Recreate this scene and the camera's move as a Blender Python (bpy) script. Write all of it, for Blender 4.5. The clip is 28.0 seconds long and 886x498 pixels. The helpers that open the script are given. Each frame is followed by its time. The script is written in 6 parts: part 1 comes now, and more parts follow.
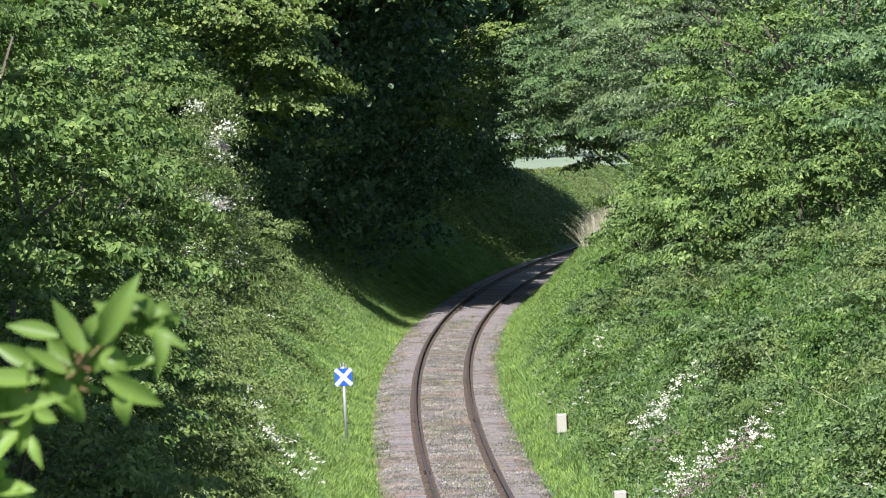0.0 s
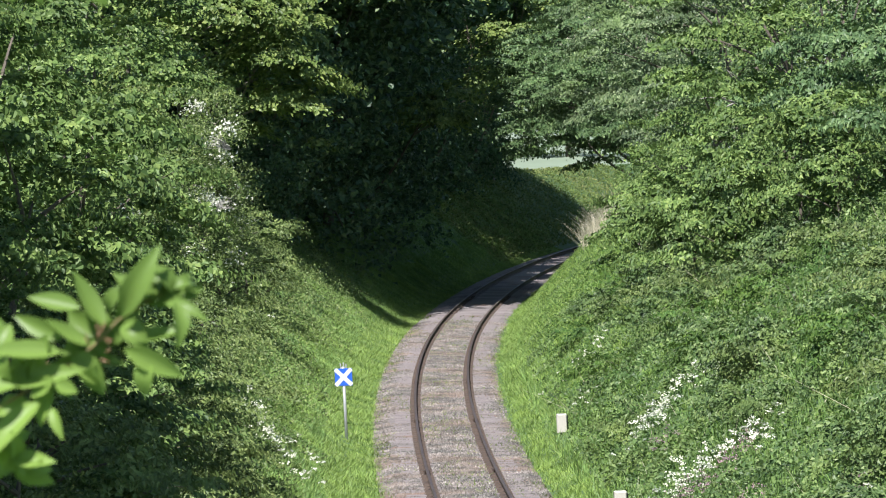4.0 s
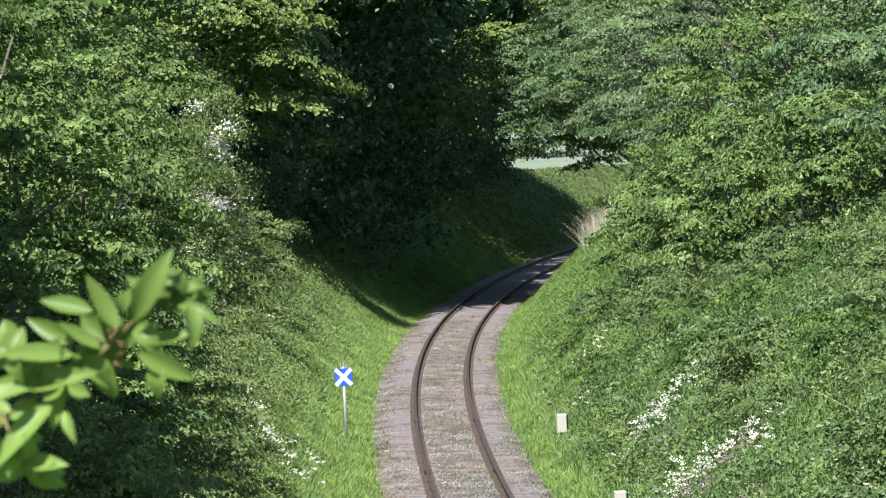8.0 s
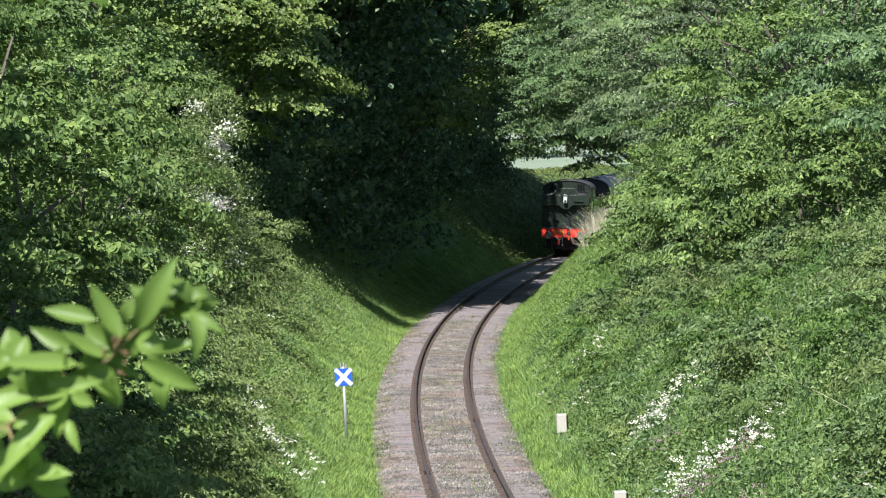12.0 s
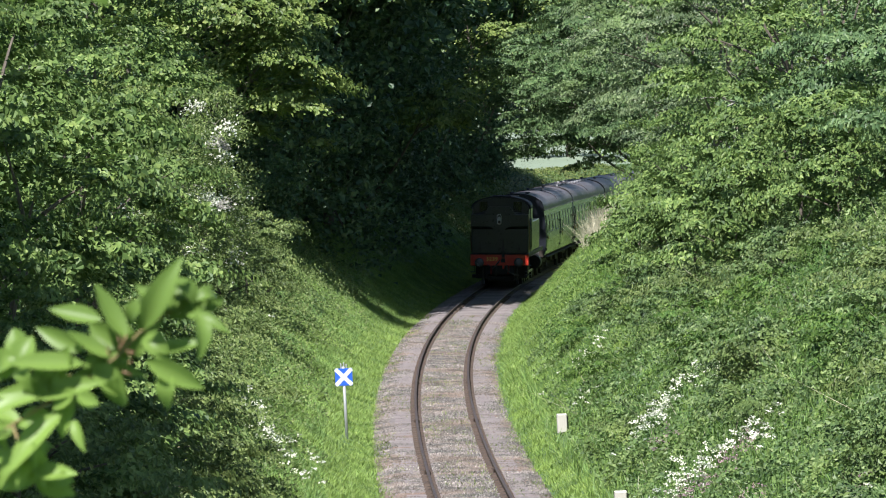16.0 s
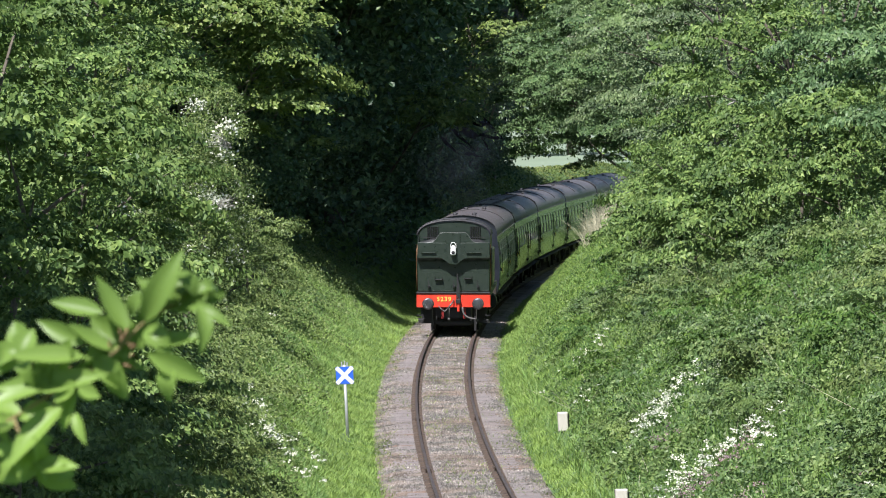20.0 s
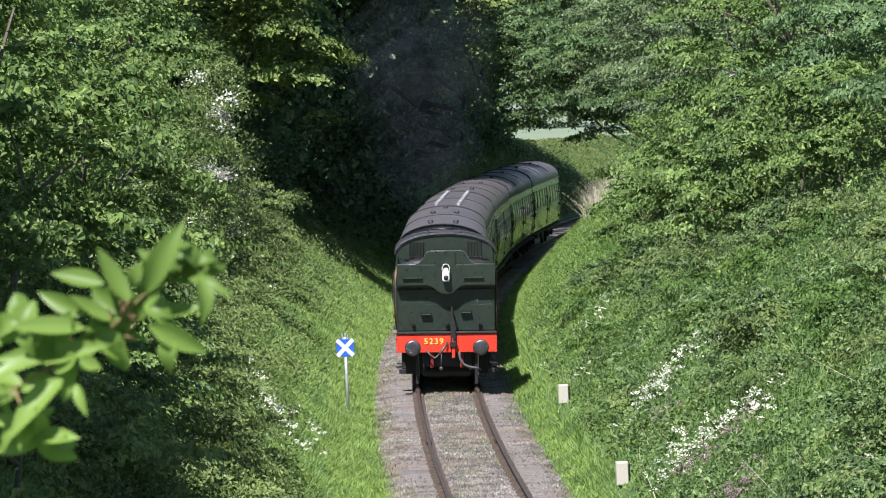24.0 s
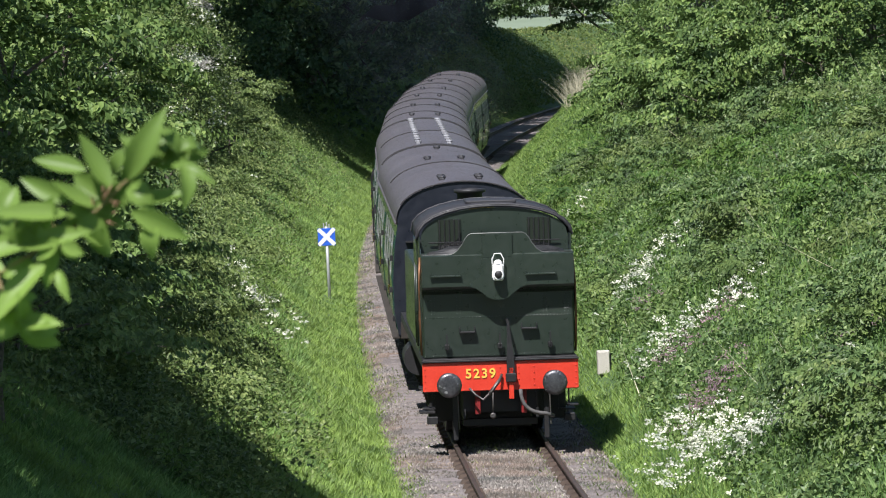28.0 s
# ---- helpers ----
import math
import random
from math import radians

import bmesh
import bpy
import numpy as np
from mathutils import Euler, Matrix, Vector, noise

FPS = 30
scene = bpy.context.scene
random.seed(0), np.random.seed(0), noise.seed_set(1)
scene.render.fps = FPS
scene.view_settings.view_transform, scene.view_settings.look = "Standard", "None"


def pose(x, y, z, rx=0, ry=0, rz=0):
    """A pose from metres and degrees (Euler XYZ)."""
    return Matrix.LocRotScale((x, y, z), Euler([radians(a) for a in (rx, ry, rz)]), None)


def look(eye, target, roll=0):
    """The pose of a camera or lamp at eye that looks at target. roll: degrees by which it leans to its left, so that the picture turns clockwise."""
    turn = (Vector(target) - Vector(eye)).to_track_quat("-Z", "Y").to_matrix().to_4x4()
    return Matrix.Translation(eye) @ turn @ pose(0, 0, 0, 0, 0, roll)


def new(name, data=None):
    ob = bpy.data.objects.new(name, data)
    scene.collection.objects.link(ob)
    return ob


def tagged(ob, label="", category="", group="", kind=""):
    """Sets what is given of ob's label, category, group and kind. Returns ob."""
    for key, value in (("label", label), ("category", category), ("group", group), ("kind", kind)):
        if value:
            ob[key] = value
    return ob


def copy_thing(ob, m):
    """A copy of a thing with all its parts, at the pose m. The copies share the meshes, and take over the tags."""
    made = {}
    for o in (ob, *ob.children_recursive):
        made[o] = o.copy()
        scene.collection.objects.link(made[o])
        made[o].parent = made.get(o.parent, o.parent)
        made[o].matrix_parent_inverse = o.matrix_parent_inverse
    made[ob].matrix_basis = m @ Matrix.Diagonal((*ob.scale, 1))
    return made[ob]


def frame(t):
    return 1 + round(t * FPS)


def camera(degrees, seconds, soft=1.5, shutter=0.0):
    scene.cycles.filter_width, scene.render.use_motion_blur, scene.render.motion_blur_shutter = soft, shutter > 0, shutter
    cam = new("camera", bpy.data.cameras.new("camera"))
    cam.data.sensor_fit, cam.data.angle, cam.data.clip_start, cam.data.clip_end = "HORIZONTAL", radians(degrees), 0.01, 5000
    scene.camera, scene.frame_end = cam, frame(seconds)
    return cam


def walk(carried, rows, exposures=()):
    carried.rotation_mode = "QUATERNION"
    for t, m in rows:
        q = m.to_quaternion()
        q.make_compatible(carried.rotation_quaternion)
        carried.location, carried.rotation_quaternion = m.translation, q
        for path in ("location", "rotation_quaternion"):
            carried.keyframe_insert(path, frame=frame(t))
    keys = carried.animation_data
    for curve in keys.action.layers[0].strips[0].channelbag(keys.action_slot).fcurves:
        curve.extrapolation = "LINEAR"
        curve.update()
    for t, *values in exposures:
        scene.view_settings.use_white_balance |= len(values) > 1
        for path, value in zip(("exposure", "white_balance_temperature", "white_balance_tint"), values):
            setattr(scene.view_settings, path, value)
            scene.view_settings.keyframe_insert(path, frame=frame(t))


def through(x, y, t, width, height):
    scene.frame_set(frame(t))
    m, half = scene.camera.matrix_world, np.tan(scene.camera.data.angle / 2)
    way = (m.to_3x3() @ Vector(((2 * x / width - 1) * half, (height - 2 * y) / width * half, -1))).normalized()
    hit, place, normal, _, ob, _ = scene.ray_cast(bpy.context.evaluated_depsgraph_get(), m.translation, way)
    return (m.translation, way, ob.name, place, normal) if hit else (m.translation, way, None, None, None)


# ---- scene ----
# ---------------------------------------------------------------- camera and its way
cam = camera(10.0, 28.0, soft=1.05)
EYE = (0.0, 0.0, 7.855)          # on the bridge parapet above the line
FOCAL = 1.0 / math.tan(radians(5.0)) * 784.0


def aim(yaw, pitch):
    """A pose of the fixed tripod: yaw to the right and pitch down, in degrees."""
    a, p = radians(yaw), radians(pitch)
    d = Vector((math.sin(a) * math.cos(p), math.cos(a) * math.cos(p), -math.sin(p)))
    return look(EYE, Vector(EYE) + d * 10, -1.6)


# seconds, yaw, pitch
AIM = [
    (0.0, 0.0, 1.582), (3.5, 0.0, 1.582), (5.5, 0.0, 1.582), (12.5, 0.0, 1.582), (14.5, -0.010, 1.582), (15.5, -0.010, 1.582), (16.0, -0.003, 1.583),
    (16.5, -0.030, 1.594), (17.0, -0.032, 1.612), (17.5, -0.022, 1.613), (18.0, -0.019, 1.613), (18.5, -0.014, 1.612), (19.0, -0.011, 1.603),
    (19.5, -0.003, 1.601), (20.0, -0.013, 1.601), (20.5, -0.038, 1.599), (21.0, -0.062, 1.593), (21.5, -0.063, 1.593), (22.5, -0.050, 1.602), (23.5, -0.023, 1.692),
    (24.0, -0.028, 1.913), (24.5, -0.042, 2.034), (25.0, -0.016, 2.140), (25.5, -0.010, 2.229), (26.0, 0.005, 2.331), (26.5, 0.030, 2.524),
    (27.0, 0.047, 2.722), (27.5, 0.096, 2.897), (28.0, 0.148, 3.173)]
cam.data.dof.use_dof, cam.data.dof.focus_distance, cam.data.dof.aperture_fstop = True, 130.0, 29.0
walk(cam, [(t, aim(a, p)) for t, a, p in AIM], [(0.0, 0.93), (18.0, 0.93), (20.0, 0.88), (23.5, 0.84), (25.0, 0.79), (26.5, 0.70), (28.0, 0.60)])

# ---------------------------------------------------------------- world, sun
SUN_EL, SUN_SIDE = radians(56.0), radians(22.0)     # high sun behind the bridge, from the left
to_sun = Vector((-math.sin(SUN_SIDE) * math.cos(SUN_EL), -math.cos(SUN_SIDE) * math.cos(SUN_EL), math.sin(SUN_EL)))
world = bpy.data.worlds.new("world")
scene.world = world
world.use_nodes = True
wn = world.node_tree.nodes
sky = wn.new("ShaderNodeTexSky")
sky.sky_type = "NISHITA"
sky.sun_disc = False
sky.dust_density, sky.ozone_density = 0.4, 3.0
sky.sun_elevation = SUN_EL
sky.sun_rotation = math.pi + SUN_SIDE
world.node_tree.links.new(sky.outputs[0], wn["Background"].inputs[0])
wn["Background"].inputs[1].default_value = 0.065
sun = new("sun", bpy.data.lights.new("sun", "SUN"))
sun.data.energy, sun.data.angle, sun.data.color = 5.1, radians(0.53), (1.0, 0.972, 0.985)
sun.matrix_basis = look((0, 0, 60), Vector((0, 0, 60)) - to_sun)


# ---------------------------------------------------------------- materials
def node_mat(name):
    m = bpy.data.materials.new(name)
    m.use_nodes = True
    return m, m.node_tree.nodes, m.node_tree.links, m.node_tree.nodes["Principled BSDF"]


def ramp(nodes, links, source, stops):
    r = nodes.new("ShaderNodeValToRGB")
    e = r.color_ramp.elements
    while len(e) < len(stops):
        e.new(0.5)
    for el, (p, c) in zip(e, stops):
        el.position, el.color = p, (*c, 1)
    links.new(source, r.inputs[0])
    return r.outputs[0]


def mixed(nodes, links, a, b, fac, mode="MIX"):
    n = nodes.new("ShaderNodeMix")
    n.data_type, n.blend_type = "RGBA", mode
    for sock, v in ((n.inputs[0], fac), (n.inputs[6], a), (n.inputs[7], b)):
        if isinstance(v, (int, float)):
            sock.default_value = v
        elif isinstance(v, tuple):
            sock.default_value = (*v, 1)
        else:
            links.new(v, sock)
    return n.outputs[2]


def grain(nodes, links, scale, detail=4, kind="Object", stretch=None):
    tc = nodes.new("ShaderNodeTexCoord")
    n = nodes.new("ShaderNodeTexNoise")
    n.inputs["Scale"].default_value, n.inputs["Detail"].default_value = scale, detail
    if stretch:
        mp = nodes.new("ShaderNodeMapping")
        mp.inputs["Scale"].default_value = stretch
        links.new(tc.outputs[kind], mp.inputs[0])
        links.new(mp.outputs[0], n.inputs["Vector"])
    else:
        links.new(tc.outputs[kind], n.inputs["Vector"])
    return n.outputs["Fac"]


def surface(name, dark, light, rough=0.6, metal=0.0, scale=3.0, fine=40.0, bump=0.3, coat=0.0, spots=None):
    """A worn surface: two colours blended at two scales, with fine relief."""
    m, n, l, p = node_mat(name)
    big, small = grain(n, l, scale), grain(n, l, fine, 6)
    mix = mixed(n, l, big, small, 0.45)
    col = ramp(n, l, mix, [(0.32, dark), (0.68, light)])
    if spots:
        s = grain(n, l, spots[1], 3)
        msk = ramp(n, l, s, [(spots[2], (0, 0, 0)), (spots[2] + 0.08, (1, 1, 1))])
        col = mixed(n, l, col, spots[0], msk)
    l.new(col, p.inputs["Base Color"])
    p.inputs["Metallic"].default_value = metal
    r = ramp(n, l, small, [(0.3, (max(rough - 0.12, 0.02),) * 3), (0.7, (min(rough + 0.12, 1),) * 3)])
    l.new(r, p.inputs["Roughness"])
    p.inputs["Coat Weight"].default_value = coat
    if bump:
        b = n.new("ShaderNodeBump")
        b.inputs["Strength"].default_value, b.inputs["Distance"].default_value = bump, 0.01
        l.new(small, b.inputs["Height"])
        l.new(b.outputs[0], p.inputs["Normal"])
    return m


def leafy(name, stops, through=0.3, rough=0.45, patch=0.25, patch_colour=None):
    """Leaves: each its own tone, patches of another tone, some light shining through."""
    m, n, l, p = node_mat(name)
    g = n.new("ShaderNodeNewGeometry")
    col = ramp(n, l, g.outputs["Random Per Island"], stops)
    big = grain(n, l, patch, 3)
    if patch_colour:
        msk = ramp(n, l, big, [(0.45, (0, 0, 0)), (0.62, (1, 1, 1))])
        col = mixed(n, l, col, patch_colour, mixed(n, l, (0, 0, 0), msk, 0.55))
    tone = ramp(n, l, grain(n, l, 1.3, 2), [(0.36, (0.62, 0.66, 0.60)), (0.64, (1.32, 1.28, 1.15))])
    col = mixed(n, l, col, tone, 1.0, "MULTIPLY")
    l.new(col, p.inputs["Base Color"])
    p.inputs["Roughness"].default_value = rough
    p.inputs["Specular IOR Level"].default_value = 0.25
    t = n.new("ShaderNodeBsdfTranslucent")
    tint = mixed(n, l, col, (1.0, 1.0, 0.88), 1.0, "MULTIPLY")
    l.new(mixed(n, l, tint, (0.10, 0.16, 0.05), 0.25), t.inputs[0])
    mx = n.new("ShaderNodeMixShader")
    mx.inputs[0].default_value = through
    l.new(p.outputs[0], mx.inputs[1])
    l.new(t.outputs[0], mx.inputs[2])
    l.new(mx.outputs[0], n["Material Output"].inputs[0])
    return m


M_hazel = leafy("hazel_leaf", [(0.0, (0.063, 0.116, 0.036)), (0.5, (0.121, 0.196, 0.058)), (1.0, (0.215, 0.295, 0.098))], 0.24, 0.5)
M_oak = leafy("oak_leaf", [(0.0, (0.09, 0.145, 0.04)), (0.5, (0.145, 0.21, 0.058)), (1.0, (0.23, 0.285, 0.09))], 0.28)
# blue raised in this leaf colour, standing in for skylight in the shade
M_wood = leafy("shade_tinted_leaf", [(0.0, (0.04, 0.08, 0.044)), (0.6, (0.07, 0.13, 0.064)), (1.0, (0.14, 0.20, 0.09))], 0.18)
M_sallow = leafy("sallow_leaf", [(0.0, (0.07, 0.112, 0.056)), (0.5, (0.118, 0.17, 0.084)), (1.0, (0.215, 0.27, 0.156))], 0.16, 0.45,
                 0.3, (0.135, 0.215, 0.068))
M_ash = leafy("ash_leaf", [(0.0, (0.062, 0.116, 0.05)), (0.5, (0.104, 0.178, 0.077)), (1.0, (0.175, 0.255, 0.115))], 0.2, 0.45)
M_thorn = leafy("hawthorn_leaf", [(0.0, (0.085, 0.13, 0.044)), (0.6, (0.145, 0.205, 0.07)), (1.0, (0.23, 0.285, 0.11))], 0.22)
M_bramble = leafy("bramble_leaf", [(0.0, (0.06, 0.11, 0.046)), (0.5, (0.12, 0.195, 0.074)), (0.85, (0.175, 0.255, 0.10)), (1.0, (0.235, 0.305, 0.145))],
                  0.22, 0.45, 0.35, (0.165, 0.22, 0.062))
M_grass = leafy("grass_blade", [(0.0, (0.115, 0.205, 0.064)), (0.5, (0.16, 0.28, 0.088)), (0.9, (0.205, 0.335, 0.11)), (1.0, (0.28, 0.35, 0.14))],
                0.3, 0.5, 0.4, (0.20, 0.29, 0.068))
M_verge = leafy("verge_grass_blade", [(0.0, (0.155, 0.25, 0.068)), (0.5, (0.20, 0.31, 0.082)), (0.9, (0.245, 0.355, 0.10)), (1.0, (0.32, 0.37, 0.14))],
                0.3, 0.5, 0.4, (0.22, 0.32, 0.075))
M_nettle = leafy("nettle_leaf", [(0.0, (0.05, 0.11, 0.0264)), (0.6, (0.1, 0.18, 0.036)), (1.0, (0.16, 0.25, 0.06))], 0.3, 0.5, 0.5, (0.06, 0.14, 0.054))
M_roughgrass = leafy("rough_grass", [(0.0, (0.09, 0.13, 0.036)), (0.6, (0.16, 0.2, 0.06)), (1.0, (0.27, 0.27, 0.132))], 0.25, 0.6, 0.2, (0.1, 0.17, 0.042))
M_straw = leafy("dry_stem", [(0.0, (0.30, 0.28, 0.21)), (1.0, (0.52, 0.49, 0.40))], 0.15, 0.7)
M_blossom = leafy("white_blossom", [(0.0, (0.48, 0.50, 0.42)), (1.0, (0.80, 0.81, 0.76))], 0.2, 0.7)
M_pink = leafy("pink_blossom", [(0.0, (0.24, 0.14, 0.19)), (1.0, (0.42, 0.30, 0.36))], 0.2, 0.7)
M_near = leafy("near_leaf", [(0.0, (0.12, 0.215, 0.046)), (1.0, (0.25, 0.365, 0.09))], 0.38, 0.4)
M_bark = surface("bark", (0.06, 0.05, 0.04), (0.17, 0.145, 0.11), 0.85, 0, 2.0, 25, 0.8)
M_deadwood = surface("dead_wood", (0.25, 0.23, 0.20), (0.45, 0.42, 0.38), 0.8, 0, 2.0, 25, 0.6)
M_twig = surface("twig", (0.14, 0.12, 0.04), (0.28, 0.20, 0.08), 0.6, 0, 20.0, 200, 0.3)
M_bud = surface("bud", (0.14, 0.075, 0.035), (0.26, 0.15, 0.07), 0.6, 0, 60.0, 300, 0.2)
M_soil = surface("soil_and_thatch", (0.035, 0.075, 0.02), (0.08, 0.14, 0.038), 0.9, 0, 0.5, 9.0, 0.9)
# paled towards grey-green: the haze of distance is mixed into the colour
M_field = surface("hazed_pasture", (0.15, 0.195, 0.125), (0.20, 0.25, 0.17), 0.9, 0, 0.05, 2.0, 0.4)
M_ballast = surface("ballast_bed", (0.075, 0.064, 0.06), (0.26, 0.23, 0.222), 0.9, 0, 0.6, 34.0, 1.0, 0, ((0.17, 0.105, 0.075), 0.4, 0.62))
M_stone = leafy("ballast_stone", [(0.0, (0.09, 0.08, 0.08)), (0.6, (0.19, 0.173, 0.172)), (0.95, (0.27, 0.25, 0.25)), (1.0, (0.38, 0.36, 0.35))], 0.0, 0.9,
                0.3, (0.165, 0.12, 0.10))
M_sleeper = surface("weathered_sleeper", (0.125, 0.105, 0.102), (0.235, 0.205, 0.20), 0.85, 0, 3.0, 30, 0.7)
M_rail = surface("rusty_rail", (0.028, 0.019, 0.015), (0.07, 0.045, 0.033), 0.8, 0.1, 3, 40, 0.3)
M_rail_top = surface("worn_rail_head", (0.06, 0.046, 0.04), (0.14, 0.105, 0.09), 0.5, 0.5, 2.0, 60, 0.1)
M_chair = surface("cast_chair", (0.045, 0.032, 0.026), (0.10, 0.07, 0.05), 0.8, 0.2, 6, 60, 0.4)


# ---------------------------------------------------------------- the line's plan
# x of the track's centre over y: a bend to the right, tightening with distance
_kn_y = [-400.0, 60.0, 95.0, 130.0, 165.0, 200.0, 235.0, 900.0]
_kn_k = [0.0, 0.0005617, 0.0005156, 0.0006897, 0.0008288, 0.0009439, 0.0009874, 0.0009874]
_LY = np.arange(-100.0, 620.0, 0.5)
_k = np.interp(_LY, _kn_y, _kn_k)
_sl = np.cumsum(_k) * 0.5
_sl = _sl - np.interp(60.0, _LY, _sl) - 0.05034
_LX = np.cumsum(_sl) * 0.5
_LX = _LX - np.interp(60.0, _LY, _LX) + 2.11
_LS = np.concatenate([[0], np.cumsum(np.hypot(np.diff(_LX), np.diff(_LY)))])


def line_x(y):
    return np.interp(y, _LY, _LX)


def line_slope(y):
    return np.interp(y, _LY, _sl)


def along(y):
    return np.interp(y, _LY, _LS)


def y_at(s):
    return np.interp(s, _LS, _LY)


def cant(y):
    """Lean of the track in degrees, the inner (right) rail lower."""
    return np.interp(y, [100.0, 155.0, 300.0], [0.0, 1.5, 1.5])


def on_line(y, u=0.0, z=0.0):
    """A point u metres to the right of the track's centre."""
    y = np.asarray(y, float)
    s = line_slope(y)
    c = 1.0 / np.sqrt(1 + s * s)
    a = np.radians(cant(y))
    return np.stack([line_x(y) + u * c, y - u * s * c, z - np.sin(a) * u + 0 * y], -1)


def rough2(x, y):
    """Cheap smooth unevenness, about -1 to 1."""
    return (np.sin(x * 0.9 + 1.3 * np.sin(y * 0.31)) * np.cos(y * 0.57 + 0.8 * np.sin(x * 0.43)) * 0.6
            + np.sin(x * 2.3 + y * 1.1) * np.cos(y * 1.9 - x * 0.7) * 0.4)


def side_of(x, y):
    """Signed distance from the track's centre, to the right."""
    s = line_slope(y)
    return (x - line_x(y)) / np.sqrt(1 + s * s)


def ground_z(x, y):
    x, y = np.asarray(x, float), np.asarray(y, float)
    u = side_of(x, y)
    r = np.clip(u - 1.95, 0, None)
    l = np.clip(-u - 2.25, 0, None)
    top_r = 5.4 + 0 * y
    top_l = np.interp(y, [285.0, 325.0], [4.9, 3.75])
    k = np.interp(y, [110.0, 200.0], [0.80, 0.98])
    zr = np.where(r * k < top_r, r * k, top_r + (r - top_r / k) * 0.03)
    zl = np.where(l * 0.70 < top_l, l * 0.70, top_l + (l - top_l / 0.70) * 0.02)
    grow = np.clip((np.abs(u) - 2.2) / 2.5, 0, 1)
    far = np.clip((y - 420) / 600, 0, None)
    return -0.26 + zr + zl + rough2(x, y) * 0.16 * grow + far * 7.0


def grid_mesh(name, xs, ys, zf, mat):
    X, Y = np.meshgrid(xs, ys)
    v = np.stack([X, Y, zf(X, Y)], -1).reshape(-1, 3)
    w = len(xs)
    i = (np.arange(len(ys) - 1)[:, None] * w + np.arange(w - 1)[None, :]).ravel()
    f = np.stack([i, i + 1, i + w + 1, i + w], -1)
    return mesh_np(name, v, f, mat, True)


def mesh_np(name, v, f, mat, smooth=False):
    """A mesh from arrays of corners and of equal-sided faces."""
    me = bpy.data.meshes.new(name)
    n = f.shape[1]
    me.vertices.add(len(v))
    me.vertices.foreach_set("co", np.ascontiguousarray(v, np.float32).ravel())
    me.loops.add(f.size)
    me.loops.foreach_set("vertex_index", np.ascontiguousarray(f, np.int32).ravel())
    me.polygons.add(len(f))
    me.polygons.foreach_set("loop_start", np.arange(0, f.size, n, dtype=np.int32))
    me.polygons.foreach_set("use_smooth", np.full(len(f), smooth))
    me.materials.append(mat)
    me.update(calc_edges=True)
    return me


def child(name, me, parent, label=""):
    ob = new(name, me)
    ob.parent = parent
    if label:
        ob["label"] = label
    return ob


def part(name, bm, mat, parent, label="", smooth=False):
    """Links a bmesh as one mesh object under a thing or a part."""
    me = bpy.data.meshes.new(name)
    bm.to_mesh(me)
    bm.free()
    for p in me.polygons:
        p.use_smooth = smooth
    if mat:
        me.materials.append(mat)
    return child(name, me, parent, label)


def strip(y0, y1, prof, step=1.0, close=True):
    """A profile (u, z) swept along the track."""
    ys = np.arange(y0, y1 + step / 2, step)
    rows = [on_line(ys, u, z) for u, z in prof]
    v = np.stack(rows, 1).reshape(-1, 3)
    n = len(prof)
    i = np.arange(len(ys) - 1)
    f = []
    for k in range(n if close else n - 1):
        k2 = (k + 1) % n
        f.append(np.stack([i * n + k, i * n + k2, (i + 1) * n + k2, (i + 1) * n + k], -1))
    return v, np.concatenate(f)


# ---------------------------------------------------------------- ground
gx = np.concatenate([np.linspace(-900, -60, 22), np.arange(-55, -22, 3.0), np.arange(-20, 30, 0.5), np.arange(31, 62, 3.0), np.linspace(70, 900, 22)])
gy = np.concatenate([np.linspace(-300, 20, 17), np.arange(25, 60, 2.5), np.arange(60, 300, 0.7), np.arange(300, 420, 3.0), np.linspace(430, 2600, 60)])
ground = tagged(new("ground", grid_mesh("ground", gx, gy, ground_z, M_soil)), "grassy railway cutting with steep banks and thatch", "ground", kind="structure")
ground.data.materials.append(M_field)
centre = np.empty(len(ground.data.polygons) * 3)
ground.data.polygons.foreach_get("center", centre)
centre = centre.reshape(-1, 3)
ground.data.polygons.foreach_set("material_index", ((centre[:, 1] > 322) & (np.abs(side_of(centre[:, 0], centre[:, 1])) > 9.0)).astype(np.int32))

# ---------------------------------------------------------------- track
T0, T1 = 52.0, 330.0
track = tagged(new("railway_track"), "single railway track on weathered sleepers and stone ballast", "railway track", kind="structure")
v, f = strip(T0, T1, [(-2.6, -0.62), (-1.85, -0.27), (-1.42, -0.178), (-0.84, -0.172), (-0.72, -0.20), (-0.66, -0.205), (-0.5, -0.156), (0.5, -0.156), (0.66, -0.205), (0.72, -0.20), (0.84, -0.172), (1.4, -0.178), (1.75, -0.27), (2.5, -0.62)], 0.5, False)
child("ballast_bed", mesh_np("ballast_bed", v, f, M_ballast, True), track, "grey-brown stone ballast bed")
RAILP = [(-0.07, -0.155), (0.07, -0.155), (0.07, -0.135), (0.012, -0.115), (0.012, -0.05), (0.035, -0.035), (0.035, -0.006),
         (-0.035, -0.006), (-0.035, -0.035), (-0.012, -0.05), (-0.012, -0.115), (-0.07, -0.135)]
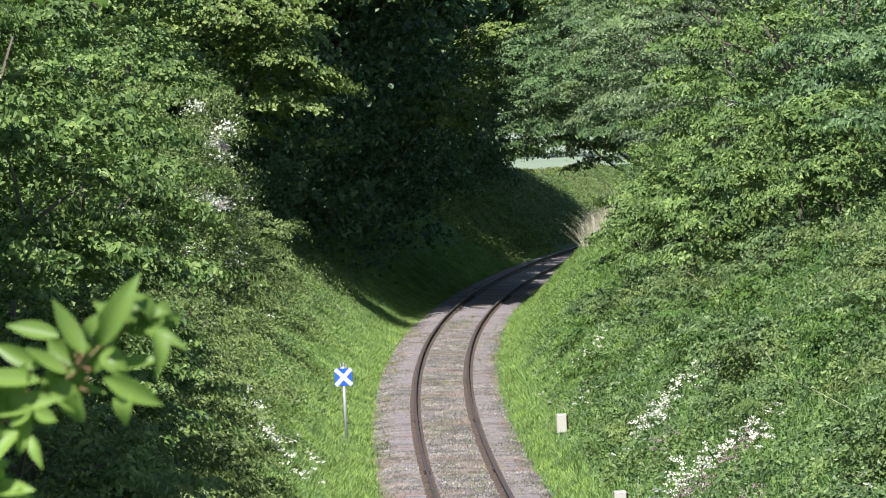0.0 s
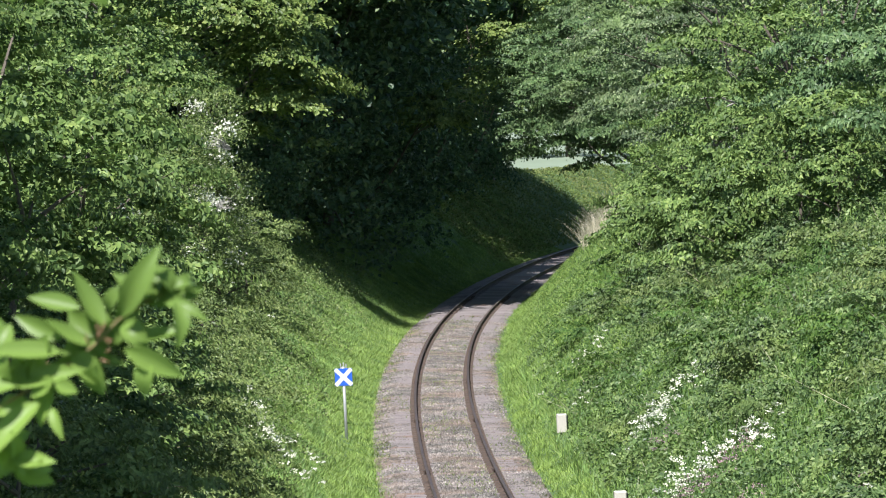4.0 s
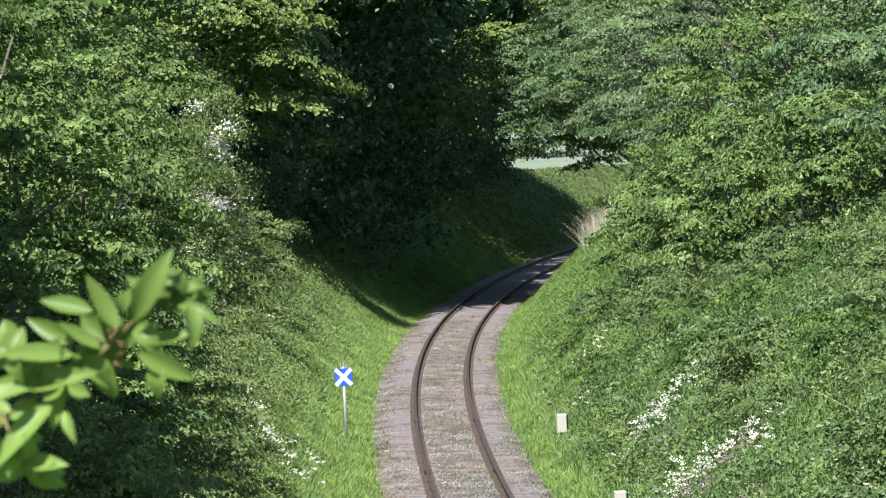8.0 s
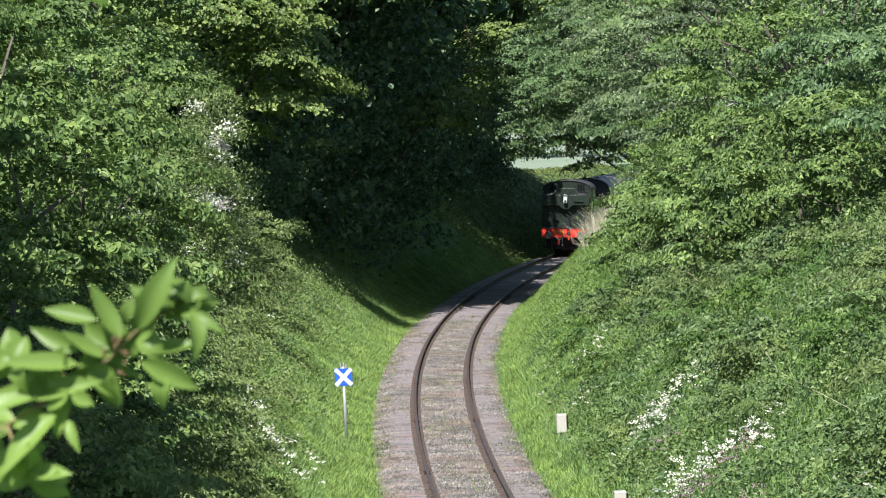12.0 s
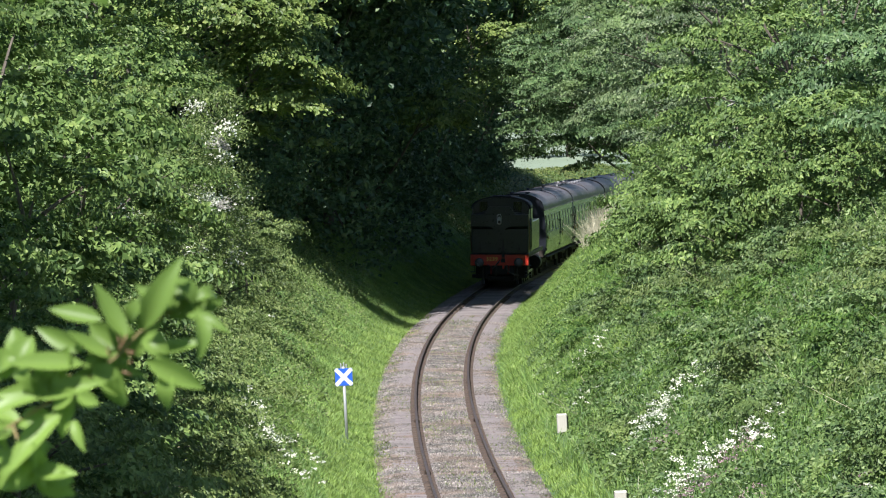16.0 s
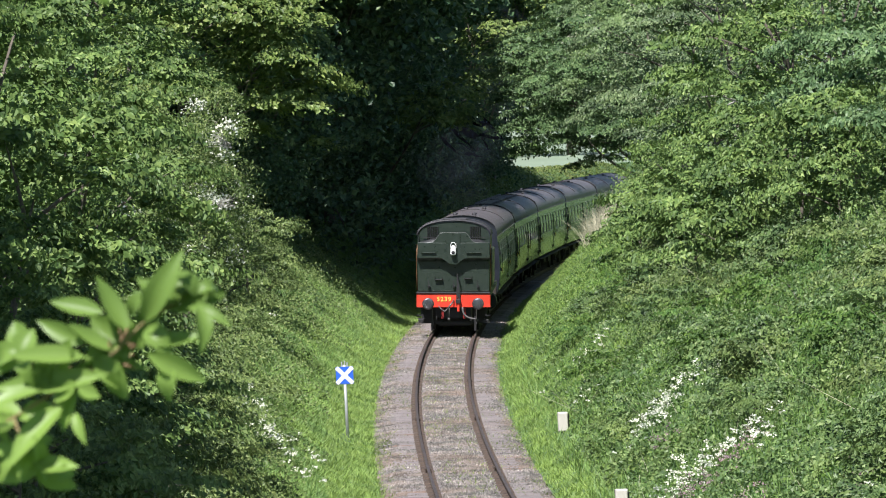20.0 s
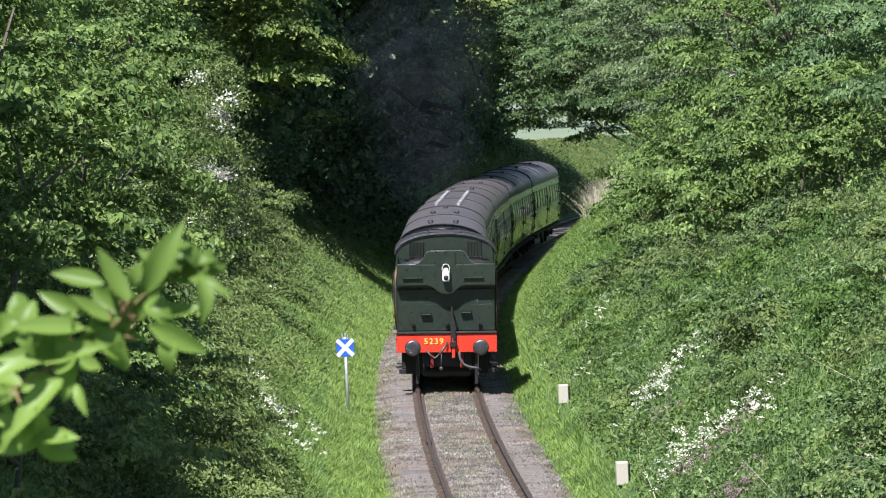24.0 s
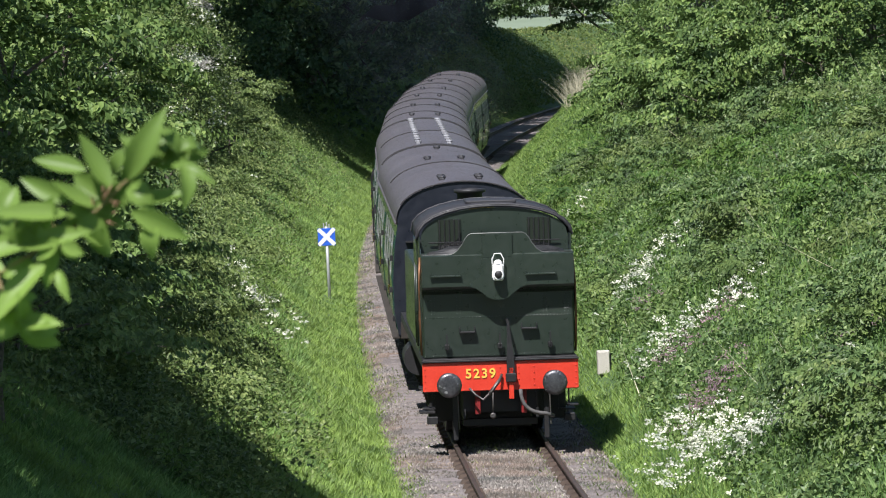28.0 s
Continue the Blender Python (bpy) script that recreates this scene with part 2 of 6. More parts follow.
for side in (-0.7525, 0.7525):
    v, f = strip(T0, T1, [(side + a, b) for a, b in RAILP], 1.0)
    rail = child("rail", mesh_np("rail", v, f, M_rail), track, "rusty steel rail with a worn top")
    v, f = strip(T0, T1, [(side - 0.031, -0.0055), (side + 0.031, -0.0055), (side + 0.024, 0.0), (side - 0.024, 0.0)], 1.0)
    child("rail_head", mesh_np("rail_head", v, f, M_rail_top), rail, "bright worn running surface")


def box(bm, x0, x1, y0, y1, z0, z1, bevel=0.0):
    """A box into bm, with bevelled edges if asked."""
    vs = [bm.verts.new(p) for p in ((x0, y0, z0), (x1, y0, z0), (x1, y1, z0), (x0, y1, z0), (x0, y0, z1), (x1, y0, z1), (x1, y1, z1), (x0, y1, z1))]
    fs = [bm.faces.new([vs[i] for i in q]) for q in ((3, 2, 1, 0), (4, 5, 6, 7), (0, 1, 5, 4), (1, 2, 6, 5), (2, 3, 7, 6), (3, 0, 4, 7))]
    if bevel:
        es = {e for fc in fs for e in fc.edges}
        bmesh.ops.bevel(bm, geom=list(es), offset=bevel, segments=1, affect="EDGES")
    return vs


def bar(bm, a, b, r, sides=8, r2=None):
    """A round bar from a to b."""
    a, b = Vector(a), Vector(b)
    d = b - a
    m = Matrix.Translation((a + b) / 2) @ d.to_track_quat("Z", "Y").to_matrix().to_4x4()
    bmesh.ops.create_cone(bm, cap_ends=True, segments=sides, radius1=r, radius2=r if r2 is None else r2, depth=d.length, matrix=m)


def pipe(bm, pts, r, sides=7):
    """A tube through points."""
    rings = []
    pts = [Vector(p) for p in pts]
    for i, p in enumerate(pts):
        d = (pts[min(i + 1, len(pts) - 1)] - pts[max(i - 1, 0)]).normalized()
        q = d.to_track_quat("Z", "Y")
        rings.append([bm.verts.new(p + q @ Vector((r * math.cos(t), r * math.sin(t), 0))) for t in np.linspace(0, 2 * math.pi, sides, endpoint=False)])
    for a, b in zip(rings, rings[1:]):
        for k in range(sides):
            bm.faces.new((a[k], a[(k + 1) % sides], b[(k + 1) % sides], b[k]))
    bm.faces.new(rings[0][::-1])
    bm.faces.new(rings[-1])


def bez(p0, p1, p2, n=8):
    p0, p1, p2 = Vector(p0), Vector(p1), Vector(p2)
    return [p0 * (1 - t) ** 2 + p1 * 2 * t * (1 - t) + p2 * t * t for t in np.linspace(0, 1, n)]


# ---------------------------------------------------------------- plants
rng = np.random.default_rng(7)


def unit(n):
    v = rng.normal(size=(n, 3))
    return v / np.linalg.norm(v, axis=1, keepdims=True)


def leaves(c, size, lift=0.6, aspect=0.55, bend=0.18, fine=False, out=None, tilt=None):
    """Folded leaves at the points c: arrays of corners and faces. lift: how much their faces look up."""
    n = len(c)
    nor = unit(n) * (1.0 if tilt is None else 0.5) + np.array([0, 0, lift]) * np.ones((n, 1))
    nor += np.array([-0.15, -0.35, 0]) * lift
    if tilt is not None:
        nor += tilt
    nor /= np.linalg.norm(nor, axis=1, keepdims=True)
    a = np.cross(nor, unit(n))
    if out is not None:                     # tips hang outwards
        a = a * 0.9 + out * 0.7 - np.array([0, 0, 0.45])
        a -= nor * (a * nor).sum(1, keepdims=True)
    a /= np.linalg.norm(a, axis=1, keepdims=True) + 1e-9
    b = np.cross(nor, a)
    s = (np.asarray(size) * rng.uniform(0.65, 1.3, n))[:, None]
    if fine:                                # rounder outline, two halves folded on the midrib
        w = b * s * aspect * 0.5 + nor * s * bend * 0.7
        w2 = -b * s * aspect * 0.5 + nor * s * bend * 0.7
        droop = nor * s * bend
        v = np.stack([c - a * s * 0.5, c - a * s * 0.18 + w, c + a * s * 0.2 + w * 0.82 - droop * 0.3, c + a * s * 0.5 - droop,
                      c + a * s * 0.2 + w2 * 0.82 - droop * 0.3, c - a * s * 0.18 + w2], 1).reshape(-1, 3)
        k = np.arange(n)[:, None] * 6
        return v, np.concatenate([k + np.array([[0, 1, 2, 3]]), k + np.array([[0, 3, 4, 5]])])
    v = np.stack([c - a * s * 0.5, c + b * s * aspect * 0.5 + nor * s * bend * 0.5 - a * s * 0.05,
                  c + a * s * 0.5 - nor * s * bend, c - b * s * aspect * 0.5 + nor * s * bend * 0.5 - a * s * 0.05], 1).reshape(-1, 3)
    f = np.arange(n * 4).reshape(n, 4)
    return v, f


def blades(c, tall, wide, lean=0.35):
    """Grass blades: one narrow triangle each."""
    n = len(c)
    h = (np.asarray(tall) * rng.uniform(0.5, 1.3, n))[:, None]
    ang = rng.uniform(0, 2 * math.pi, n)
    side = np.stack([np.cos(ang), np.sin(ang) * 0.5, 0 * ang], -1) * np.asarray(wide).reshape(-1, 1)
    tip = rng.normal(size=(n, 3)) * lean * h
    tip[:, 2] = 0
    v = np.stack([c - side, c + side, c + tip + np.array([0, 0, 1.0]) * h], 1).reshape(-1, 3)
    return v, np.arange(n * 3).reshape(n, 3)


def crown_points(centre, radii, clumps, per, spread, low=-0.75, fill=0.3, flat=0.36):
    """Points of a crown: clumps of leaves round its uneven outside, some within."""
    d = unit(clumps * 3)
    d = d[d[:, 2] > low][:clumps]
    lump = 1 + 0.16 * np.sin(d[:, 0] * 4.1 + centre[1]) + 0.14 * np.sin(d[:, 2] * 5.3 + d[:, 1] * 3.7 + centre[0])
    lump += 0.17 * np.sin(d[:, 0] * 9.5 + 2 * centre[2]) * np.sin(d[:, 2] * 11.0 + d[:, 1] * 8.0 + centre[0] * 3)
    rad = rng.uniform(0.80, 1.04, len(d)) * lump
    inner = rng.random(len(d)) < fill
    rad[inner] *= rng.uniform(0.3, 0.85, inner.sum())
    cc = centre + d * rad[:, None] * np.asarray(radii)
    k = rng.integers(0, len(cc), clumps * per)
    off = rng.normal(size=(len(k), 3)) * np.array([1, 1, flat])
    off[:, 2] -= 0.16 * (off[:, 0] ** 2 + off[:, 1] ** 2)
    return cc[k] + off * (spread * rng.uniform(0.6, 1.25, len(cc)))[k][:, None], cc


HOLLOWS = [(7.0, 124.0, 7.0, 0.75), (7.1, 130.0, 6.6, 0.95), (7.4, 138.0, 6.6, 0.9), (6.6, 122.0, 5.0, 0.55), (6.9, 130.0, 4.9, 0.6), (8.3, 121.0, 6.1, 0.55), (8.6, 127.0, 6.1, 0.6), (6.1, 141.0, 4.1, 0.7),
           (9.6, 128.0, 9.6, 0.6), (9.0, 114.0, 6.1, 0.5), (6.3, 160.0, 5.6, 0.6), (7.4, 120.0, 4.2, 0.45), (9.0, 126.0, 7.9, 0.5),
           (9.6, 113.0, 4.9, 0.5), (10.0, 118.0, 7.2, 0.6), (10.3, 125.0, 8.6, 0.6), (7.9, 124.0, 8.6, 0.5), (6.4, 150.0, 7.2, 0.7), (7.4, 159.0, 7.8, 0.7), (5.7, 164.0, 6.6, 0.6), (8.8, 118.0, 5.4, 0.5)]   # gaps between boughs: x, y, z, radius


def spiral(n, jitter):
    """n directions spread evenly over a ball, shaken a little."""
    i = np.arange(n) + 0.5
    z = 1 - 2 * i / n
    a = i * 2.399963 + rng.uniform(0, 6)
    d = np.stack([np.sqrt(1 - z * z) * np.cos(a), np.sqrt(1 - z * z) * np.sin(a), z], -1) + rng.normal(size=(n, 3)) * jitter
    return d / np.linalg.norm(d, axis=1, keepdims=True)


def shell(radii):
    return 4 * math.pi * ((radii[0] * radii[1]) ** 1.6 / 3 + 2 * (radii[0] * radii[2]) ** 1.6 / 3) ** (1 / 1.6)


def crown_shelves(where, centre, radii, gap, per, low=-0.75, bough=1.5, spacing=1.5, thick=(0.3, 0.5)):
    """Points of a crown of flat boughs, each roofed with drooping sprays of leaves, with dark gaps under and between them.
    Gives the leaves' places, the way their tips point, the tilt of their spray, and the hearts of the boughs."""
    big = spiral(max(7, int(shell(radii * 0.86) / (spacing * bough) ** 2)), 0.34 * bough / radii.mean())
    big = big[big[:, 2] > low]
    big = big[(big[:, 1] < 0.35) | (rng.random(len(big)) < 0.4)]        # thinner on the side away from the line
    rad = rng.uniform(0.66, 1.06, len(big))
    heart = centre + big * rad[:, None] * radii
    for hx, hy, hz, hr in HOLLOWS:
        far = np.linalg.norm((heart + where - np.array([hx, hy, hz])) * np.array([1, 0.45, 1]), axis=1) > hr
        heart, big = heart[far], big[far]
    cc, dd = [], []
    for h, b in zip(heart, big):
        wide = bough * rng.uniform(0.5, 1.0)
        r = wide * np.array([1.0, 1.0, rng.uniform(*thick)])
        d = spiral(max(9, int(shell(r) / gap ** 2)), 0.34)
        d = d[(d[:, 2] > -0.05) & ((d * b).sum(1) > -0.5)]
        q = d * r * rng.uniform(0.72, 1.16, (len(d), 1))
        q[:, 2] -= 0.22 * (q[:, 0] * b[0] + q[:, 1] * b[1])            # the bough's tip hangs
        cc.append(h + q)
        dd.append(d + 0.5 * b)
    cc, d = np.concatenate(cc), np.concatenate(dd)
    size = gap * rng.uniform(0.40, 0.80, len(cc))
    k = np.repeat(np.arange(len(cc)), np.maximum(6, (per * (size / (0.5 * gap)) ** 1.6).astype(int)))
    out = d[k] * np.array([1, 1, 0.25])
    out /= np.linalg.norm(out, axis=1, keepdims=True) + 1e-6
    lean = (d * np.array([0.75, 0.75, 0.35]) + rng.normal(size=d.shape) * 0.34)[k]
    side = np.cross(out, np.array([0, 0, 1.0]))
    m = len(k)
    r, t = rng.normal(size=m) * 0.75, rng.normal(size=m) * 0.62
    r = np.where(r < -0.9, -0.9 + 0.3 * rng.random(m), r)
    fork = np.sin(t * 5.0 + k * 1.7) * 0.16                 # twigs of a spray at slightly different heights
    droop = 0.24 * r * np.abs(r) + 0.22 * t * t - fork + rng.normal(size=m) * 0.10
    p = cc[k] + (out * r[:, None] + side * t[:, None]) * size[k][:, None]
    p[:, 2] -= droop * size[k]
    ncore = int(m * 0.11)                                    # leaves deep inside, which close the crown
    q = unit(ncore) * rng.uniform(0.25, 0.66, (ncore, 1))
    core = centre + q * radii
    return np.concatenate([p, core]), np.concatenate([out, q]), np.concatenate([lean, q * 0.6]), heart


def grow_tree(name, label, x, y, height, radius, base, clumps, per, leaf, mat, shape=0.55, category="tree", spread=0.5, trunk=0.2, squash=1.0, lift=0.7, fill=0.25, limb_mat=None,
              blossom=0, low=-0.75, fine=False, flat=0.36, gap=0.0, bough=1.5, foot=(0.0, 0.0), spacing=1.5, thick=(0.3, 0.5)):
    """A tree or bush: trunk, limbs, and a crown of many single leaves. base: height of the crown's lowest leaves over the ground."""
    global rng
    rng_before, rng = rng, np.random.default_rng(int(abs(x) * 911 + y * 77))
    z0 = float(ground_z(x, y)) - 0.15
    thing = tagged(new(name), label, category)
    thing.location = (x, y, z0)
    cz = (base + height) / 2
    radii = np.array([radius, radius * squash, (height - base) / 2])
    out = None
    if gap:
        pts, out, lean, cc = crown_shelves(np.array([x, y, z0]), np.array([0, 0, cz]), radii, gap, per, low, bough, spacing, thick)
    else:
        pts, cc = crown_points(np.array([0, 0, cz]), radii, clumps, per, spread, low, fill, flat)
    under = pts[:, 2] + z0 < ground_z(pts[:, 0] + x, pts[:, 1] + y) + 0.05
    v, f = leaves(pts[~under], leaf, lift, shape, 0.18, fine, None if out is None else out[~under], None if out is None else lean[~under])
    bm = bmesh.new()
    top = Vector((0.3 * radius * rng.uniform(-1, 1), 0.2 * radius * rng.uniform(-1, 1), cz + radii[2] * 0.45))
    spine = bez((foot[0], foot[1], float(ground_z(x + foot[0], y + foot[1])) - z0 - 0.4), (0.4 * foot[0] + 0.15 * radius * rng.uniform(-1, 1), 0, cz * 0.6), top, 9)
    for i in range(8):
        bar(bm, spine[i], spine[i + 1], trunk * (1 - i * 0.105), 9, trunk * (1 - (i + 1) * 0.105))
    part("trunk", bm, M_bark, thing)
    order = rng.permutation(len(cc))[:max(6, min(16, len(cc) // 10))]
    for j in order:
        bm = bmesh.new()
        e = Vector(cc[j])
        s = spine[min(7, max(2, int(8 * (e.z - 0.2 * radii[2]) / (top.z + 0.01))))]
        mid = (s + e) / 2 + Vector((0, 0, 0.12 * (e - s).length))
        q = bez(s, mid, e, 5)
        for i in range(4):
            bar(bm, q[i], q[i + 1], trunk * 0.42 * (1 - i * 0.22), 6, trunk * 0.42 * (1 - (i + 1) * 0.22))
        part("limb", bm, limb_mat or M_bark, thing)
    child("crown", mesh_np("crown", v, f, mat), thing)
    if blossom:
        k = rng.choice(np.flatnonzero(cc[:, 1] < 0.3), max(3, blossom // 90))
        c = cc[k][rng.integers(0, len(k), blossom)] * 1.04 + rng.normal(size=(blossom, 3)) * np.array([0.22, 0.2, 0.16])
        v, f = leaves(c, 0.085, 0.6, 0.9)
        child("blossom", mesh_np("blossom", v, f, M_blossom), thing, "clusters of white may blossom")
    rng = rng_before
    return thing


def at(u, y):
    return float(line_x(y) + u), y


# trees: left by the bridge, hedge on the left bank, the wood on the left, and the right bank
def plant(name, label, u, y, **k):
    x, y = at(u, y)
    return grow_tree(name, label, x, y, **k)


HAZ = dict(mat=M_hazel, leaf=0.118, spread=0.24, lift=0.5, trunk=0.10, shape=0.66, fill=0.35)
for u, y, h, r, b, n in [(-10.2, 75, 7.0, 2.8, 0.2, 460), (-8.0, 77, 3.6, 1.9, 0.0, 300), (-8.6, 83, 5.4, 2.5, 0.0, 420),
                         (-10.6, 90, 7.6, 3.0, 0.2, 420), (-7.4, 88, 4.4, 2.1, 0.0, 300), (-7.5, 99, 4.8, 2.2, 0.0, 320), (-11.5, 104, 8.0, 3.2, 0.2, 400), (-8.2, 110, 5.0, 2.2, 0.0, 320), (-12.5, 122, 8.5, 3.4, 0.2, 400)]:
    plant("hazel_tree", "leafy hazel with sunlit yellow-green leaves on the bank", u, y, height=h * 1.18, radius=r, base=b, clumps=n, per=44, gap=0.44, bough=1.15, thick=(0.14, 0.28), spacing=1.4, fine=y < 95, **HAZ)
# high crowns kept outside the view, added for the shade they throw
for u, y in [(-8.8, 40), (-9.9, 47), (-9.8, 54), (-9.7, 60), (-12.6, 66), (-12.8, 72)]:
    plant("unseen_shade_tree", "high-crowned tree outside the view beside the bridge, added to shade the bank", u, y, height=11.5, radius=3.3, base=5.6, clumps=420, per=15, low=-0.6, foot=(-6.5, -4.0) if y > 62 else (0.0, 0.0), **{**HAZ, "mat": M_wood, "trunk": 0.2, "leaf": 0.48, "shape": 0.8, "spread": 0.4})
for u, y, h, r in [(-6.5, 84, 1.9, 1.2), (-7.2, 79, 2.4, 1.3), (-6.5, 77, 1.7, 1.1), (-6.8, 91, 2.0, 1.2), (-6.4, 71, 1.7, 1.1), (-7.4, 73, 2.4, 1.3), (-7.0, 66, 2.2, 1.3), (-6.6, 98, 1.8, 1.1)]:
    plant("hazel_bush", "leafy hazel bush at the foot of the trees", u, y, height=h, radius=r, base=-0.2, clumps=0, per=40, gap=0.42, bough=0.85, thick=(0.16, 0.34), spacing=1.25, category="bush", **{**HAZ, "leaf": 0.11, "trunk": 0.05})
THO = dict(mat=M_thorn, leaf=0.095, spread=0.22, lift=0.6, trunk=0.08, category="bush")
for u, y, h, r, n, bl in [(-7.0, 138, 4.6, 1.5, 260, 1500), (-6.9, 150, 6.0, 1.5, 280, 700), (-8.0, 126, 4.8, 1.7, 230, 200)]:
    plant("hawthorn_bush", "hawthorn bush in white blossom on the bank", u, y, height=h, radius=r, base=0.0, clumps=n, per=55, blossom=bl, **THO)
for u, y, h, r, n in [(-7.2, 158, 1.8, 1.6, 170), (-6.9, 168, 1.7, 1.5, 170), (-6.4, 128, 1.4, 1.5, 170), (-6.2, 118, 1.3, 1.4, 160), (-6.4, 104, 1.3, 1.4, 160), (-6.1, 93, 1.2, 1.3, 160),
                      (-6.1, 82, 1.2, 1.2, 160), (-6.3, 70, 1.4, 1.3, 160), (-7.2, 62, 1.8, 1.5, 160), (-7.0, 54, 2.0, 1.6, 160), (-5.8, 151, 2.2, 1.4, 160), (-6.1, 160, 2.6, 1.5, 160), (-6.0, 139, 1.7, 1.3, 160)]:
    plant("bramble_bush", "rounded bramble and thorn scrub on the bank", u, y, height=h, radius=r, base=-0.2, clumps=n, per=34, gap=0.36, bough=0.85, **THO)
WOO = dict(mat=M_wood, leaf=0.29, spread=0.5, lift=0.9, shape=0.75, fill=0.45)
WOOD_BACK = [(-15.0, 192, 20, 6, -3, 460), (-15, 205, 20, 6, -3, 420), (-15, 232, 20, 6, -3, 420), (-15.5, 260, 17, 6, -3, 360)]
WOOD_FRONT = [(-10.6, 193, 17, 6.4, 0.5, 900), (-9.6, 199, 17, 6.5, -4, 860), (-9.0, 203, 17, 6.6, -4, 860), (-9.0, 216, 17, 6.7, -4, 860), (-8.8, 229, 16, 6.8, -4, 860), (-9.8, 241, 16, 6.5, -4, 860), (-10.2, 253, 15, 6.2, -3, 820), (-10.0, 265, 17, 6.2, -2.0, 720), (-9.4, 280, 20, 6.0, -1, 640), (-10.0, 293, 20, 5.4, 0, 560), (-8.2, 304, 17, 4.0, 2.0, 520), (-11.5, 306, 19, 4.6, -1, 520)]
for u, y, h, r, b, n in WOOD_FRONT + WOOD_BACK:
    plant("woodland_tree", "tall tree at the top of the cutting, leaves tinted for its shade", u, y, height=h, radius=r, base=b, clumps=n, per=24 if u > -14 else 8, trunk=0.3, **WOO)
# trees behind the hedge
for u, y, h, r, b in [(-13.4, 150, 9.0, 3.8, 0.0), (-12.6, 161, 10.0, 4.0, 0.0), (-10.8, 171, 8.5, 3.4, 0.0)]:
    plant("oak_tree", "young oak with sunlit leaves behind the hedge", u, y, height=h, radius=r, base=b, clumps=560, per=34, gap=0.6, bough=1.8, trunk=0.25, **{**WOO, "mat": M_hazel, "leaf": 0.16})
for u, y, h, r, b in [(-8.6, 183, 11.5, 3.4, 1.6), (-8.7, 190, 15.0, 4.3, 4.6), (-11.6, 170, 12, 3.4, 3.0), (-6.5, 182, 8.6, 1.3, 4.6), (-4.2, 199, 13.4, 1.7, 10.2), (-2.0, 213, 9.6, 1.0, 7.4), (-2.6, 256, 14.0, 2.6, 7.6), (-5.4, 250, 15.5, 2.6, 9.4), (-2.0, 272, 16.5, 3.2, 8.2), (-4.6, 284, 17.0, 3.0, 8.0), (-6.6, 192, 6.4, 1.5, 3.6)]:
    plant("oak_tree", "oak with sunlit leaves at the edge of the dark wood", u, y, height=h, radius=r, base=b, clumps=400, per=36, gap=0.6, bough=1.7, foot=(-4.5, 9.0) if u > -10 else (0.0, 0.0), trunk=0.10, **{**WOO, "mat": M_oak, "leaf": 0.19})
# extra row of crowns, mostly above the view, added to shade the cutting
for k, y in enumerate((204, 216, 228, 240, 265, 276, 288, 300)):
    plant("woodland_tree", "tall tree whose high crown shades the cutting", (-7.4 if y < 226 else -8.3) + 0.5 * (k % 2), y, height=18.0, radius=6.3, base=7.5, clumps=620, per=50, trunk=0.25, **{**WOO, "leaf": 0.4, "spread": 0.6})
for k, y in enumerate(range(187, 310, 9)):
    plant("woodland_shrub", "dense shrub under the woodland trees, leaves tinted for its shade", -8.3 - 0.6 * (k % 2), y, height=3.4, radius=2.4, base=-0.6, clumps=150, per=42, category="bush", **{**WOO, "spread": 0.4, "leaf": 0.18, "trunk": 0.08})
for u, y, h, r in [(-25, 330, 14, 6.0), (-34, 392, 14, 6), (-29, 400, 13, 5.5), (-25, 410, 14, 5.5), (-21, 404, 13, 5.5), (-16, 412, 14, 6), (9, 330, 13, 6), (12, 290, 12, 6), (-42, 400, 14, 7)]:
    plant("distant_tree", "sunlit yellow-green tree beyond the bend", u, y, height=h, radius=r, base=-1.2, clumps=360, per=18, gap=1.0, bough=2.6, low=-0.97, trunk=0.3, mat=M_hazel, leaf=0.36, spread=0.6, lift=0.8, shape=0.7)
SAL = dict(leaf=0.13, spread=0.36, lift=0.5, shape=0.62, fill=0.4, flat=0.2)
